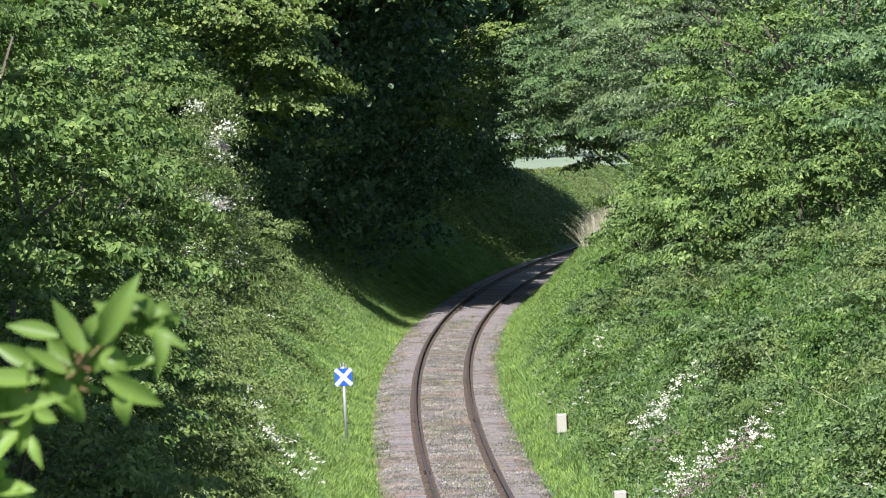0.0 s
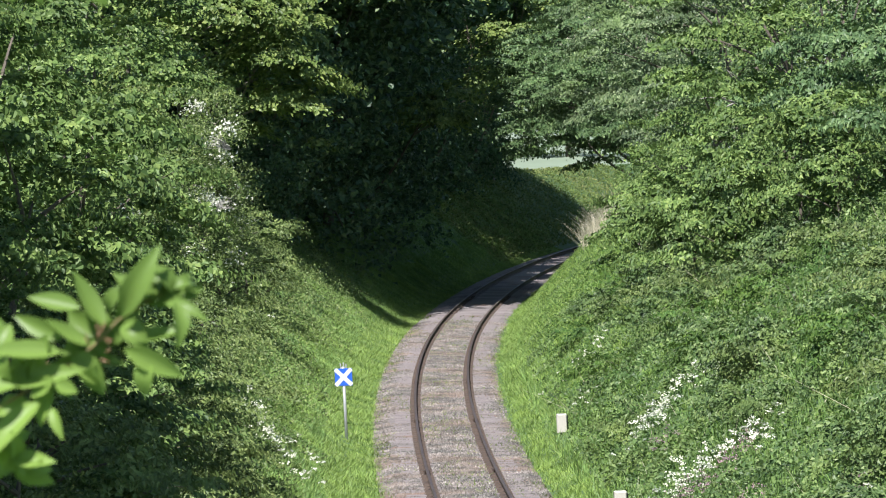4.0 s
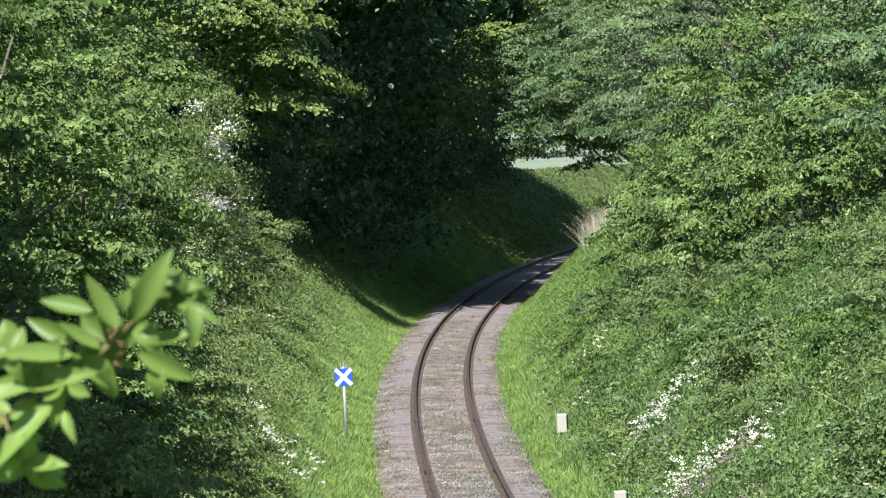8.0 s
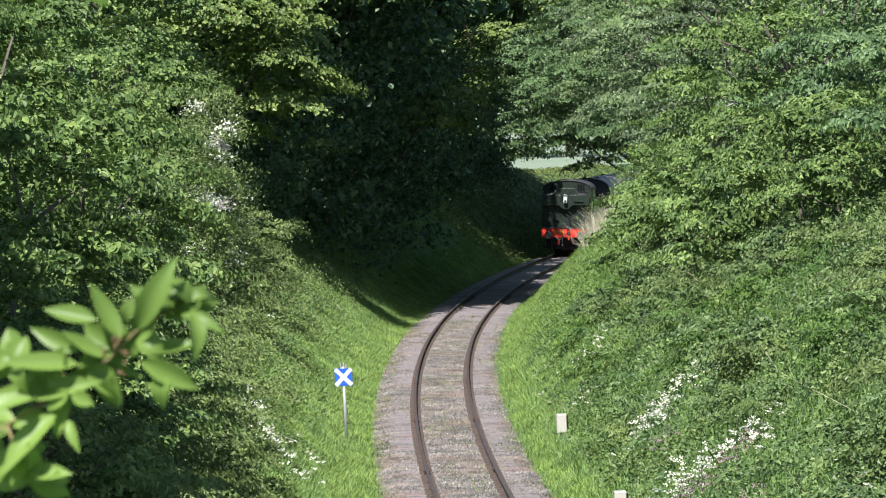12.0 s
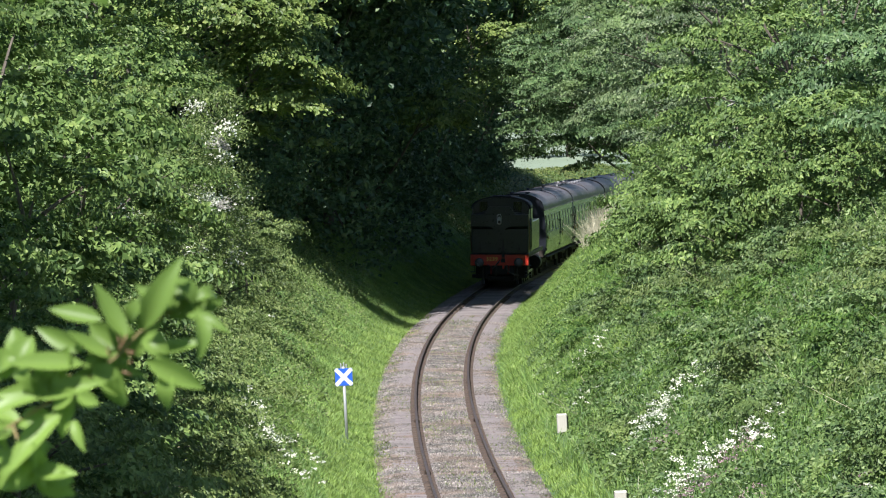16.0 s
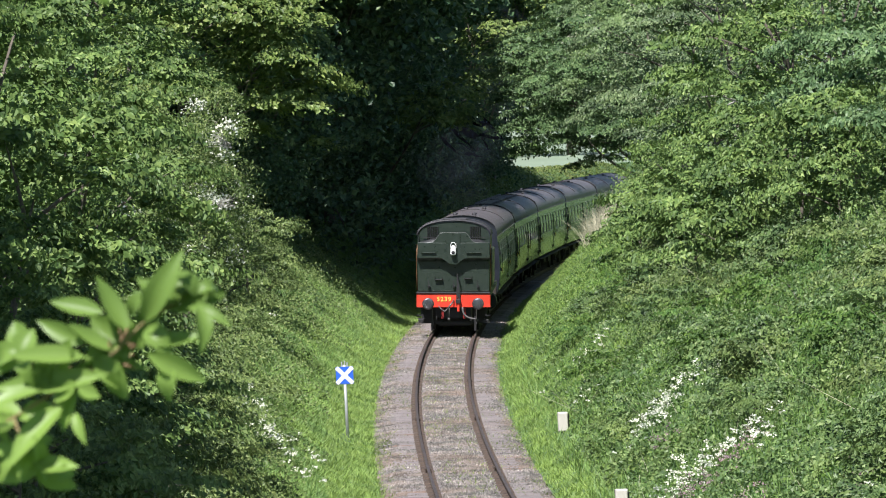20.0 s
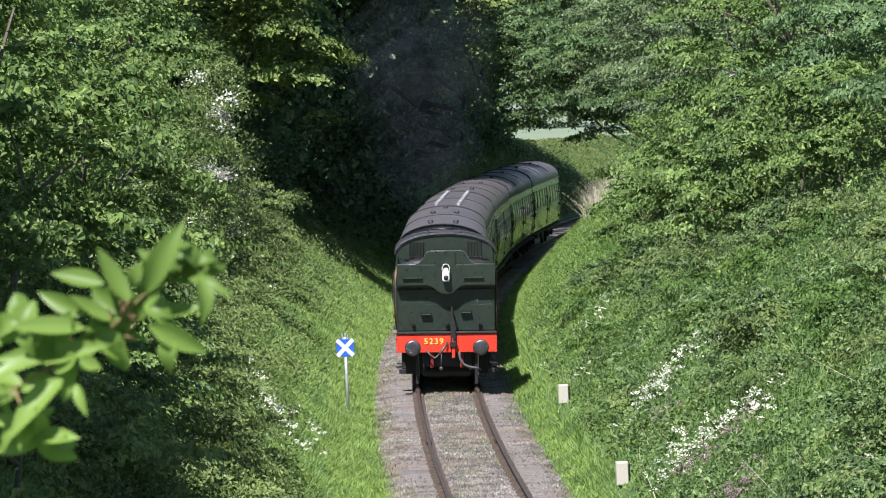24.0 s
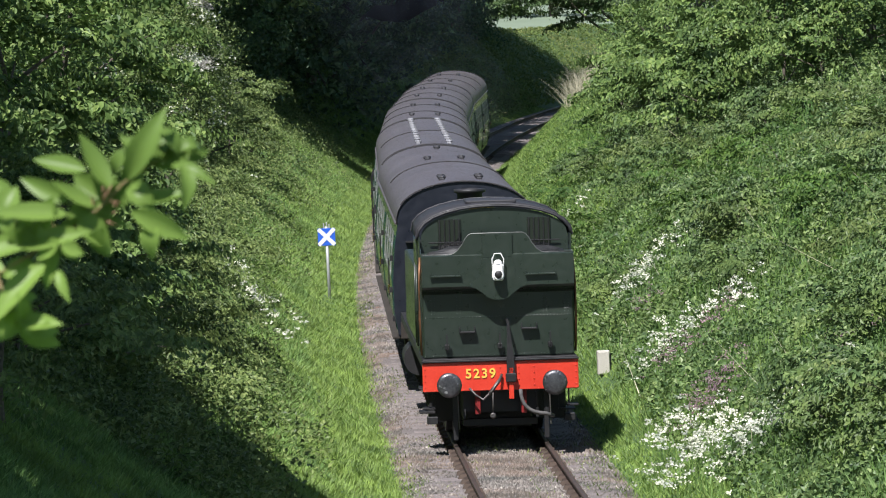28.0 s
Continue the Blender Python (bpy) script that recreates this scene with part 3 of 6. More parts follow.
# beside the line, nearest first, each with a crown that hangs over the bank
for name, label, m, u, y, h, r, b in [
        ("ash_tree", "blue-green ash with feathery leaves on the bank", M_ash, 11.4, 108, 6.8, 2.6, -0.4),
        ("ash_tree", "blue-green ash with feathery leaves on the bank", M_ash, 10.3, 118, 7.0, 2.3, -0.8),
        ("hazel_tree", "bright green hazel with layered boughs on the bank", M_hazel, 8.3, 125, 6.2, 2.2, -0.9),
        ("hazel_tree", "bright green hazel with layered boughs on the bank", M_hazel, 10.4, 131, 8.0, 2.8, -0.2),
        ("ash_tree", "blue-green ash with feathery leaves on the bank", M_ash, 12.4, 122, 9.0, 2.9, 0.6),
        ("hazel_tree", "bright green hazel with layered boughs on the bank", M_hazel, 7.6, 139, 4.6, 1.9, -0.9),
        ("hazel_tree", "bright green hazel with layered boughs on the bank", M_hazel, 8.8, 147, 7.6, 2.6, 0.0),
        ("sallow_tree", "grey-green sallow with a broad crown over the cutting", M_sallow, 7.7, 162, 8.4, 3.1, 0.4),
        ("sallow_tree", "grey-green sallow with a broad crown over the cutting", M_sallow, 10.4, 158, 9.0, 3.4, 0.3),
        ("sallow_tree", "grey-green sallow with a broad crown over the cutting", M_sallow, 9.0, 178, 9.2, 3.6, 0.6),
        ("sallow_tree", "grey-green sallow with a broad crown over the cutting", M_sallow, 7.6, 192, 9.6, 4.2, 0.8),
        ("hazel_tree", "fresh green tree leaning over the cutting", M_ash, 6.6, 204, 10.4, 4.6, 1.0),
        ("hazel_tree", "fresh green tree leaning over the cutting", M_ash, 7.4, 219, 12.0, 6.0, 1.0)]:
    plant(name, label, u, y, height=h, radius=r, base=b, clumps=0, per=54 if m is not M_sallow else 44, gap=0.46, bough=1.35 if m is not M_sallow else 1.2, trunk=0.13, mat=m, low=-0.9,
          thick=(0.12, 0.24) if m is not M_sallow else (0.3, 0.5), spacing=1.52 if m is not M_sallow else 1.8, **{**SAL, "leaf": 0.12 if m is M_sallow else 0.13})
plant("leaning_tree", "slender green tree leaning out over the cutting", 3.0, 209, height=10.5, radius=2.5, base=5.2, clumps=0, per=44, gap=0.46, bough=1.1, thick=(0.2, 0.4), spacing=1.2, trunk=0.1,
      mat=M_ash, low=-0.9, foot=(5.0, 1.0), **SAL)
plant("leaning_tree", "slender green tree leaning out over the cutting", 3.9, 224, height=10.5, radius=3.0, base=4.9, clumps=0, per=44, gap=0.46, bough=1.1, thick=(0.2, 0.4), spacing=1.2, trunk=0.1,
      mat=M_ash, low=-0.9, foot=(5.0, 1.0), **SAL)
for u, y, h, r, b in [(5.2, 218, 8.4, 2.6, 2.2), (2.7, 216, 9.6, 1.9, 5.2), (5.6, 207, 7.0, 2.0, 2.0)]:
    plant("leaning_tree", "slender green tree leaning out over the cutting", u, y, height=h, radius=r, base=b, clumps=0, per=44, gap=0.46, bough=1.0, thick=(0.2, 0.45), spacing=1.15, trunk=0.08,
          mat=M_ash, low=-0.95, foot=(7.4 - u, 1.0), **SAL)
# taller trees behind them
for u, y, h, r, b, m in [(16, 122, 11, 4.6, 0.5, M_sallow), (15.5, 140, 11.5, 4.8, 0.5, M_ash), (15, 160, 12, 5, 0.5, M_sallow), (15, 182, 12, 5.4, 0.5, M_ash), (15, 206, 12, 5.4, 0.5, M_sallow),
                         (11.5, 238, 12, 5.0, 1.0, M_sallow), (16, 104, 9, 4, 0, M_ash)]:
    plant("sallow_tree", "broad leafy tree standing back from the bank", u, y, height=h * 1.1, radius=r, base=b, clumps=0, per=14, gap=0.85, bough=2.0, trunk=0.13, mat=m, low=-0.8, **{**SAL, "leaf": 0.2})
for u, y, h, r in [(7.6, 190, 2.6, 1.3), (7.6, 178, 2.6, 1.4), (7.2, 168, 2.5, 1.3), (6.9, 156, 2.3, 1.3), (7.2, 148, 2.2, 1.3), (8.6, 112, 2.0, 1.3)]:
    plant("sallow_bush", "leafy young sallow low on the bank", u, y, height=h, radius=r, base=-0.2, clumps=190, per=40, gap=0.4, bough=0.8, category="bush", mat=M_hazel, **{**SAL, "spread": 0.26, "leaf": 0.10, "trunk": 0.06})


for u, y, h, r in [(6.7, 118.5, 3.3, 1.35), (7.9, 115.0, 3.4, 1.4), (6.3, 127, 3.2, 1.3), (6.1, 134, 2.8, 1.2), (7.4, 122, 3.8, 1.4), (5.7, 143, 2.2, 1.0), (9.0, 112.5, 3.0, 1.3)]:
    plant("hazel_bush", "bright green hazel with low boughs over the bank", u, y, height=h, radius=r, base=0.35, clumps=0, per=50, gap=0.44, bough=1.0, thick=(0.14, 0.28), spacing=1.2, low=-0.95, category="bush",
          mat=M_hazel, **{**SAL, "leaf": 0.125, "trunk": 0.06})
for k, (u, y) in enumerate([(9.4, 116), (9.0, 130), (9.8, 140), (8.6, 153), (9.6, 170), (9.0, 186), (11.8, 114), (11.8, 134)]):
    plant("hazel_bush", "leafy hazel bush under the trees of the bank", u, y, height=3.4, radius=1.7, base=-0.3, clumps=100, per=32, gap=0.46, bough=1.1, category="bush",
          mat=(M_hazel, M_ash, M_sallow)[k % 3], **{**SAL, "leaf": 0.118, "trunk": 0.06})


def cover(u0, u1, y0, y1, density, lift=0.0, fall=0.0):
    """Random ground points between two distances from the track."""
    n = int(density * abs(u1 - u0) * (y1 - y0))
    y = y0 + (y1 - y0) * rng.random(n) ** (1.0 + fall)
    u = rng.uniform(u0, u1, n)
    s = line_slope(y)
    x = line_x(y) + u * np.sqrt(1 + s * s)
    z = np.maximum(ground_z(x, y), (ground_z(x - 0.27, y) + ground_z(x + 0.27, y)) / 2)       # clear of the sheet at the foot of the bank
    c = np.stack([x, y, z + rng.random(n) ** 1.6 * lift], -1)
    k = off_clear(c, u) | (rng.random(n) < (0.35 if lift == 0 else 0.0))
    return c[k], u[k]


def mound(x, y):
    """Hummocks of growth, up to about one metre."""
    a = np.sin(x * 1.7 + 0.9 * np.sin(y * 0.83)) * np.cos(y * 0.61 + 1.1 * np.sin(x * 0.9)) + 0.6 * np.sin(x * 3.1 + y * 2.3) * np.cos(y * 1.7 - x * 2.2)
    return np.clip(a, -0.2, 1.4)


CLEAR = [(2.54, 117.6), (2.49, 94.4), (-2.50, 122.9)]       # trodden grass at the boxes and the sign


def off_clear(c, u):
    k = np.ones(len(c), bool)
    for a, b in CLEAR:
        k &= ~((np.abs(u - a) < 0.16) & (c[:, 1] > b - 3.0) & (c[:, 1] < b + 0.2))
    return k


def keep(c, f):
    """Keep points where the patchy field f is high."""
    return c[f(c[:, 0], c[:, 1]) > rng.uniform(-1, 1, len(c))]


def raise_by(c, k):
    c = c.copy()
    c[:, 2] += np.clip(mound(c[:, 0], c[:, 1]), 0, None) * k
    return c


def stuff(name, vf, mat, label, category="plants"):
    return tagged(new(name, mesh_np(name, vf[0], vf[1], mat)), label, category, kind="stuff")


# grass close to the line on both sides, bramble and nettle higher up
for u0, u1, dens in [(-4.2, -1.5, 300), (1.42, 2.9, 320)]:
    c, u = cover(u0, u1, 50, 285, dens, 0.0, 0.5)
    edge = np.clip((np.abs(u) - 1.45) * 2.2 + 0.35 * rough2(c[:, 0] * 2, c[:, 1] * 1.5), 0.08, 1)
    k = rng.random(len(c)) < edge
    c, edge = c[k], edge[k]
    stuff("verge_grass", blades(c, 0.04 + 0.06 * edge, 0.012, 0.7), M_verge, "bright green verge grass beside the ballast", "grass")
c, u = cover(-9.5, -3.0, 46, 290, 260, 0.05, 0.8)
stuff("bank_grass", blades(c, 0.10, 0.014, 0.7), M_grass, "rough grass on the cutting bank", "grass")
c, u = cover(-8.5, -2.9, 60, 200, 170, 0.34, 0.5)
c = keep(c, lambda x, y: 0.8 * mound(x * 0.8, y * 0.6) + np.clip((-side_of(x, y) - 4.5) * 0.7, -1.3, 0.9))
stuff("bank_scrub", leaves(raise_by(c, 0.5), 0.085, 0.8, 0.65), M_thorn, "low bramble and weeds on the bank", "weeds")
for u, y, h, r in [(-5.4, 74, 0.9, 0.9), (-5.7, 81, 1.1, 0.9), (-5.2, 88, 0.9, 0.8), (-5.6, 95, 1.1, 1.0), (-5.2, 101, 0.8, 0.8), (-5.5, 108, 1.1, 0.9), (-5.2, 115, 0.9, 0.8), (-5.6, 123, 1.2, 0.9), (-5.3, 131, 0.9, 0.8),
                   (-5.6, 142, 1.1, 0.8), (-4.7, 92, 0.6, 0.6), (-4.8, 118, 0.6, 0.6), (-4.9, 80, 0.7, 0.6)]:
    plant("scrub_hummock", "olive-green hummock of thorn and bramble on the bank", u, y, height=h, radius=r, base=-0.3, clumps=0, per=36, leaf=0.08, mat=M_thorn, gap=0.33, bough=0.7, lift=0.8, trunk=0.02, category="bush")
k = 0
while k < 84:                               # hummocks of bramble over the right bank, clear of the flowers
    y, u = 66 + 78 * random.random(), random.uniform(3.8, 8.6)
    if min(abs(u - a) * 1.2 + abs(y - b) * 0.45 for a, b in [(3.6, 102), (4.2, 102), (4.8, 102), (3.4, 89), (4.0, 89), (4.5, 88), (2.9, 75.5), (3.4, 73.5), (3.3, 79.6), (3.7, 86.8), (3.6, 96.7), (2.54, 117.6), (3.9, 128)]) < 1.5:
        continue
    plant("bramble_hummock", "rounded hummock of bramble on the cutting bank", u, y, height=random.uniform(0.5, 1.15), radius=random.uniform(0.5, 1.2), base=-0.35, clumps=20, per=30, leaf=0.088,
          mat=random.choice((M_bramble, M_bramble, M_nettle, M_thorn)), gap=0.33, bough=0.8, lift=0.8, trunk=0.02, category="bush")
    k += 1
c, u = cover(2.5, 10.5, 60, 262, 170, 0.25, 0.7)
c = keep(c, lambda x, y: np.interp(y, [112.0, 128.0], [0.35, -0.45]) + 0.75 * mound(x * 0.7, y * 0.55))
tall = np.interp(c[:, 1], [120.0, 160.0], [1.0, 0.25])
c[:, 2] = ground_z(c[:, 0], c[:, 1]) + (c[:, 2] - ground_z(c[:, 0], c[:, 1])) * tall
stuff("bank_bramble", leaves(raise_by(c, 0.42 * tall), 0.092, 0.8, 0.7), M_bramble, "bramble and nettle covering the cutting bank", "weeds")
c, u = cover(2.9, 10.5, 60, 262, 100, 0.2, 0.6)
c = keep(c, lambda x, y: 0.1 - 0.9 * mound(x * 0.7 + 3, y * 0.55))
stuff("bank_nettle", leaves(c, 0.095, 0.7, 0.5), M_nettle, "yellow-green nettles and dock on the bank", "weeds")
c, u = cover(2.3, 10.5, 60, 262, 36, 0.05, 0.5)
stuff("bank_grass", blades(c, np.interp(c[:, 1], [120.0, 160.0], [0.30, 0.15]), 0.014), M_grass, "rough grass on the cutting bank", "grass")
c, u = cover(2.5, 7.2, 108, 232, 150, 0.03)
c = keep(c, lambda x, y: np.interp(y, [108.0, 124.0], [-0.8, 0.9]) - 0.5 * mound(x * 0.7, y * 0.55))
stuff("fine_bank_grass", blades(c, 0.14, 0.013, 0.7), M_verge, "fine bright grass on the bank towards the bend", "grass")
c, u = cover(-9.4, -2.4, 258, 352, 60, 0.25)
stuff("far_bank_grass", leaves(c, 0.2, 0.8, 0.3), M_roughgrass, "sunlit rough grass on the far bank", "grass")
c, u = cover(4.5, 5.9, 190, 205, 60, 0.1)
stuff("dry_grass", blades(c, 0.85, 0.013, 0.5), M_straw, "pale dry grass stems on the bank edge", "dry grass")
c, u = cover(2.6, 9.5, 62, 130, 0.5)
stuff("dry_stems", blades(c, 0.8, 0.010, 0.8), M_straw, "scattered dry stems among the brambles", "dry grass")


def umbels(spots):
    """White heads of flower on thin stems, in patches (u, y, half-width, half-length, how many)."""
    heads, stems = [], []
    for u0, y0, du, dy, n in spots:
        y = y0 + rng.normal(size=n) * dy * 0.6
        x = line_x(y) + u0 + rng.normal(size=n) * du
        h = rng.uniform(0.32, 0.62, n)
        base = np.stack([x, y, ground_z(x, y)], -1)
        stems.append(base)
        top = base + np.stack([0 * h, -0.05 * h, h], -1)
        k = np.repeat(np.arange(n), 12)
        d = rng.normal(size=(len(k), 3)) * np.array([0.04, 0.04, 0.018])
        heads.append(top[k] + d)
    return np.concatenate(heads), np.concatenate(stems)


UMBELS_RIGHT = [(3.41, 102.0, 0.19, 1.4, 23), (3.76, 101.8, 0.20, 1.4, 29), (4.16, 102.6, 0.19, 1.2, 20), (4.51, 103.2, 0.16, 1.2, 11), (4.86, 101.8, 0.16, 0.9, 18),
                (3.28, 88.9, 0.19, 1.2, 18), (3.63, 89.2, 0.19, 1.2, 20), (3.98, 89.1, 0.16, 1.2, 14), (4.28, 88.5, 0.16, 1.1, 18), (4.48, 87.1, 0.14, 0.9, 10),
                (3.58, 127.8, 0.19, 1.9, 8), (4.08, 130.0, 0.16, 1.4, 9), (3.08, 128.5, 0.23, 1.9, 5), (3.08, 117.6, 0.23, 1.2, 8), (2.78, 88.6, 0.16, 1.1, 14),
                (3.08, 90.6, 0.16, 1.1, 12)]
UMBELS_NEAR = [(2.40, 79.0, 0.29, 1.4, 45), (2.70, 75.5, 0.35, 1.6, 81), (3.10, 72.5, 0.40, 1.6, 99), (2.30, 74.8, 0.29, 1.2, 45)]
UMBELS_LEFT = [(-4.63, 109.0, 0.19, 1.4, 11), (-4.38, 105.0, 0.20, 1.6, 18), (-4.13, 101.0, 0.23, 1.6, 24), (-3.83, 98.8, 0.20, 1.2, 16), (-3.58, 96.5, 0.20, 0.9, 8),
               (-3.13, 103.0, 0.23, 0.9, 8), (-4.75, 149.0, 0.58, 2.9, 5)]
heads, foot = umbels(UMBELS_RIGHT + UMBELS_NEAR + UMBELS_LEFT)
stuff("cow_parsley", leaves(heads, 0.042, 0.9, 0.9, 0.05), M_blossom, "white flower heads of cow parsley on the bank", "flowers")
stuff("cow_parsley_stems", blades(foot, 0.45, 0.008, 0.08), M_grass, "thin green stems of cow parsley", "flowers")
heads, foot = umbels([(3.5, 96.7, 0.2, 0.8, 22), (4.1, 87.2, 0.3, 1.2, 30), (3.0, 79.2, 0.2, 0.9, 70), (3.3, 80.0, 0.2, 0.9, 50), (3.65, 86.8, 0.25, 1.0, 30), (3.1, 87.6, 0.15, 0.7, 30), (4.9, 73.5, 0.4, 1.4, 20)])
stuff("pink_flowers", leaves(heads, 0.026, 0.7, 0.9, 0.05), M_pink, "dusky pink wild flowers among the grass", "flowers")


def bare_branch(name, label, x, y, z, reach, n, mat, thick, lean):
    """A leafless branch that forks, fixed in the growth behind it."""
    ob = tagged(new(name), label, "branch")
    ob.location = (x, y, z)
    for i in range(n):
        a = lean + rng.uniform(-0.5, 0.5)
        d = Vector((math.cos(a) * reach * rng.uniform(0.5, 1.1), rng.uniform(-0.1, 0.35), math.sin(a) * reach * rng.uniform(0.5, 1.1)))
        q = bez((rng.uniform(-0.1, 0.1), 0.5, rng.uniform(-0.1, 0.1)), d * 0.5 + Vector((0, 0, rng.uniform(-0.2, 0.2))), d, 6)
        bm = bmesh.new()
        for k in range(5):
            bar(bm, q[k], q[k + 1], thick * (1 - k * 0.17), 5, thick * (1 - (k + 1) * 0.17))
        part("twig", bm, mat, ob)


bare_branch("dead_branch", "pale bare dead branch among the leaves", 7.45, 127.0, 7.75, 0.85, 3, M_deadwood, 0.032, 2.9)
bare_branch("dead_branch", "pale bare dead branch among the leaves", 7.75, 127.0, 8.20, 0.75, 2, M_deadwood, 0.028, 2.4)
bare_branch("dead_twigs", "grey bare twigs in the hawthorn", -5.55, 131.6, 7.0, 0.6, 22, M_deadwood, 0.008, 2.6)
bare_branch("dead_twigs", "grey bare twigs in the hawthorn", -5.9, 131.8, 5.5, 0.6, 16, M_deadwood, 0.008, 0.2)
for dx, lean in ((0.0, 2.0), (0.5, 1.5)):
    bare_branch("dead_branch", "grey bare boughs above the leaves", 10.3 + dx, 134.0, 9.2, 1.7, 2, M_bark, 0.07, lean)

# ---------------------------------------------------------------- train materials
M_green = surface("locomotive_green", (0.0165, 0.0255, 0.019), (0.025, 0.036, 0.026), 0.36, 0, 0.8, 9, 0.02, 0.2)
M_black = surface("sooty_black", (0.008, 0.008, 0.009), (0.024, 0.023, 0.024), 0.55, 0, 2, 30, 0.25)
M_roofblack = surface("cab_roof_black", (0.018, 0.018, 0.021), (0.036, 0.035, 0.039), 0.62, 0, 2, 25, 0.15)
M_red = surface("buffer_beam_red", (0.58, 0.035, 0.018), (0.72, 0.06, 0.03), 0.4, 0, 2.5, 30, 0.1, 0.2)
M_darkred = surface("frame_red", (0.16, 0.012, 0.012), (0.26, 0.02, 0.02), 0.5, 0, 2.5, 30, 0.1)
M_buffer = surface("greased_steel", (0.05, 0.05, 0.055), (0.17, 0.17, 0.18), 0.4, 0.75, 5, 30, 0.2, 0, ((0.55, 0.55, 0.56), 9.0, 0.62))
M_steel = surface("bare_steel", (0.22, 0.22, 0.22), (0.45, 0.45, 0.45), 0.35, 0.9, 6, 60, 0.1)
M_link = surface("oily_coupling_steel", (0.05, 0.045, 0.042), (0.16, 0.15, 0.145), 0.5, 0.6, 6, 60, 0.2)
M_bead = surface("worn_bead", (0.05, 0.055, 0.05), (0.22, 0.22, 0.21), 0.45, 0.5, 3, 40, 0.1)
M_brass = surface("polished_brass", (0.40, 0.28, 0.09), (0.60, 0.43, 0.17), 0.25, 0.95, 6, 60, 0.05)
M_copper = surface("copper_pipe", (0.14, 0.07, 0.035), (0.28, 0.14, 0.07), 0.5, 0.6, 8, 60, 0.1)
M_yellow = surface("signwriting_yellow", (0.75, 0.48, 0.06), (0.85, 0.60, 0.12), 0.5, 0, 10, 60, 0.0)
M_white = surface("white_enamel", (0.70, 0.70, 0.68), (0.84, 0.84, 0.82), 0.4, 0, 8, 60, 0.05)
M_hose = surface("rubber_hose", (0.045, 0.045, 0.045), (0.11, 0.105, 0.10), 0.7, 0, 10, 80, 0.2)
M_coach = surface("coach_green", (0.013, 0.043, 0.033), (0.020, 0.057, 0.043), 0.28, 0, 0.8, 10, 0.015, 0.4)
M_coachroof = surface("coach_roof_grey", (0.066, 0.058, 0.062), (0.112, 0.100, 0.106), 0.5, 0, 0.5, 14, 0.2)
M_strip = surface("roof_strip_black", (0.012, 0.012, 0.013), (0.03, 0.028, 0.028), 0.85, 0, 2, 30, 0.1)
M_vent = surface("pale_roof_vent", (0.13, 0.13, 0.14), (0.30, 0.30, 0.31), 0.6, 0, 4, 40, 0.2)
M_coachend = surface("coach_end_black", (0.010, 0.012, 0.018), (0.018, 0.021, 0.030), 0.38, 0, 0.8, 6, 0.03)
M_frame = surface("underframe_dirt", (0.018, 0.015, 0.012), (0.045, 0.036, 0.028), 0.85, 0, 2, 30, 0.5)
M_coal = surface("coal", (0.008, 0.008, 0.008), (0.03, 0.03, 0.03), 0.5, 0, 8, 40, 1.0)
M_alu = surface("window_frame_alloy", (0.30, 0.31, 0.30), (0.5, 0.5, 0.48), 0.4, 0.8, 6, 50, 0.05)


def glass_mat(name, tint):
    m, n, l, p = node_mat(name)
    p.inputs["Base Color"].default_value = (*tint, 1)
    p.inputs["Roughness"].default_value = 0.04
    p.inputs["Specular IOR Level"].default_value = 0.6
    p.inputs["Coat Weight"].default_value = 0.5
    return m


M_glass = glass_mat("dark_window_glass", (0.012, 0.014, 0.014))


def slab(bm, outline, y0, y1, bevel=0.0):
    """An outline in x and z made solid from y0 to y1."""
    a = [bm.verts.new((x, y0, z)) for x, z in outline]
    b = [bm.verts.new((x, y1, z)) for x, z in outline]
    fs = [bm.faces.new(a), bm.faces.new(b[::-1])]
    n = len(a)
    for i in range(n):
        fs.append(bm.faces.new((a[(i + 1) % n], a[i], b[i], b[(i + 1) % n])))
    bmesh.ops.recalc_face_normals(bm, faces=fs)
    if bevel:
        es = [e for f in fs[:2] for e in f.edges]
        bmesh.ops.bevel(bm, geom=es, offset=bevel, segments=2, affect="EDGES")


def boxes(*bs, bevel=0.0):
    bm = bmesh.new()
    for b in bs:
        box(bm, *b, bevel=bevel)
    return bm


def lathe(bm, prof, sides=20, centre=(0, 0, 0), axis="Z"):
    """A turned shape from (radius, height) pairs."""
    rings = []
    for r, h in prof:
        ring = []
        for t in np.linspace(0, 2 * math.pi, sides, endpoint=False):
            p = Vector((r * math.cos(t), r * math.sin(t), h))
            if axis == "Y":
                p = Vector((p.x, p.z, p.y))
            elif axis == "X":
                p = Vector((p.z, p.x, p.y))
            ring.append(bm.verts.new(p + Vector(centre)))
        rings.append(ring)
    fs = []
    for a, b in zip(rings, rings[1:]):
        for k in range(sides):
            fs.append(bm.faces.new((a[k], a[(k + 1) % sides], b[(k + 1) % sides], b[k])))
    fs += [bm.faces.new(rings[0][::-1]), bm.faces.new(rings[-1])]
    bmesh.ops.recalc_face_normals(bm, faces=fs)


def arch(half, z_eave, z_top, n=15):
    """Points over a roof from right eave to left eave."""
    return [(half * math.cos(t), z_eave + (z_top - z_eave) * math.sin(t) ** 0.85) for t in np.linspace(0, math.pi, n)]


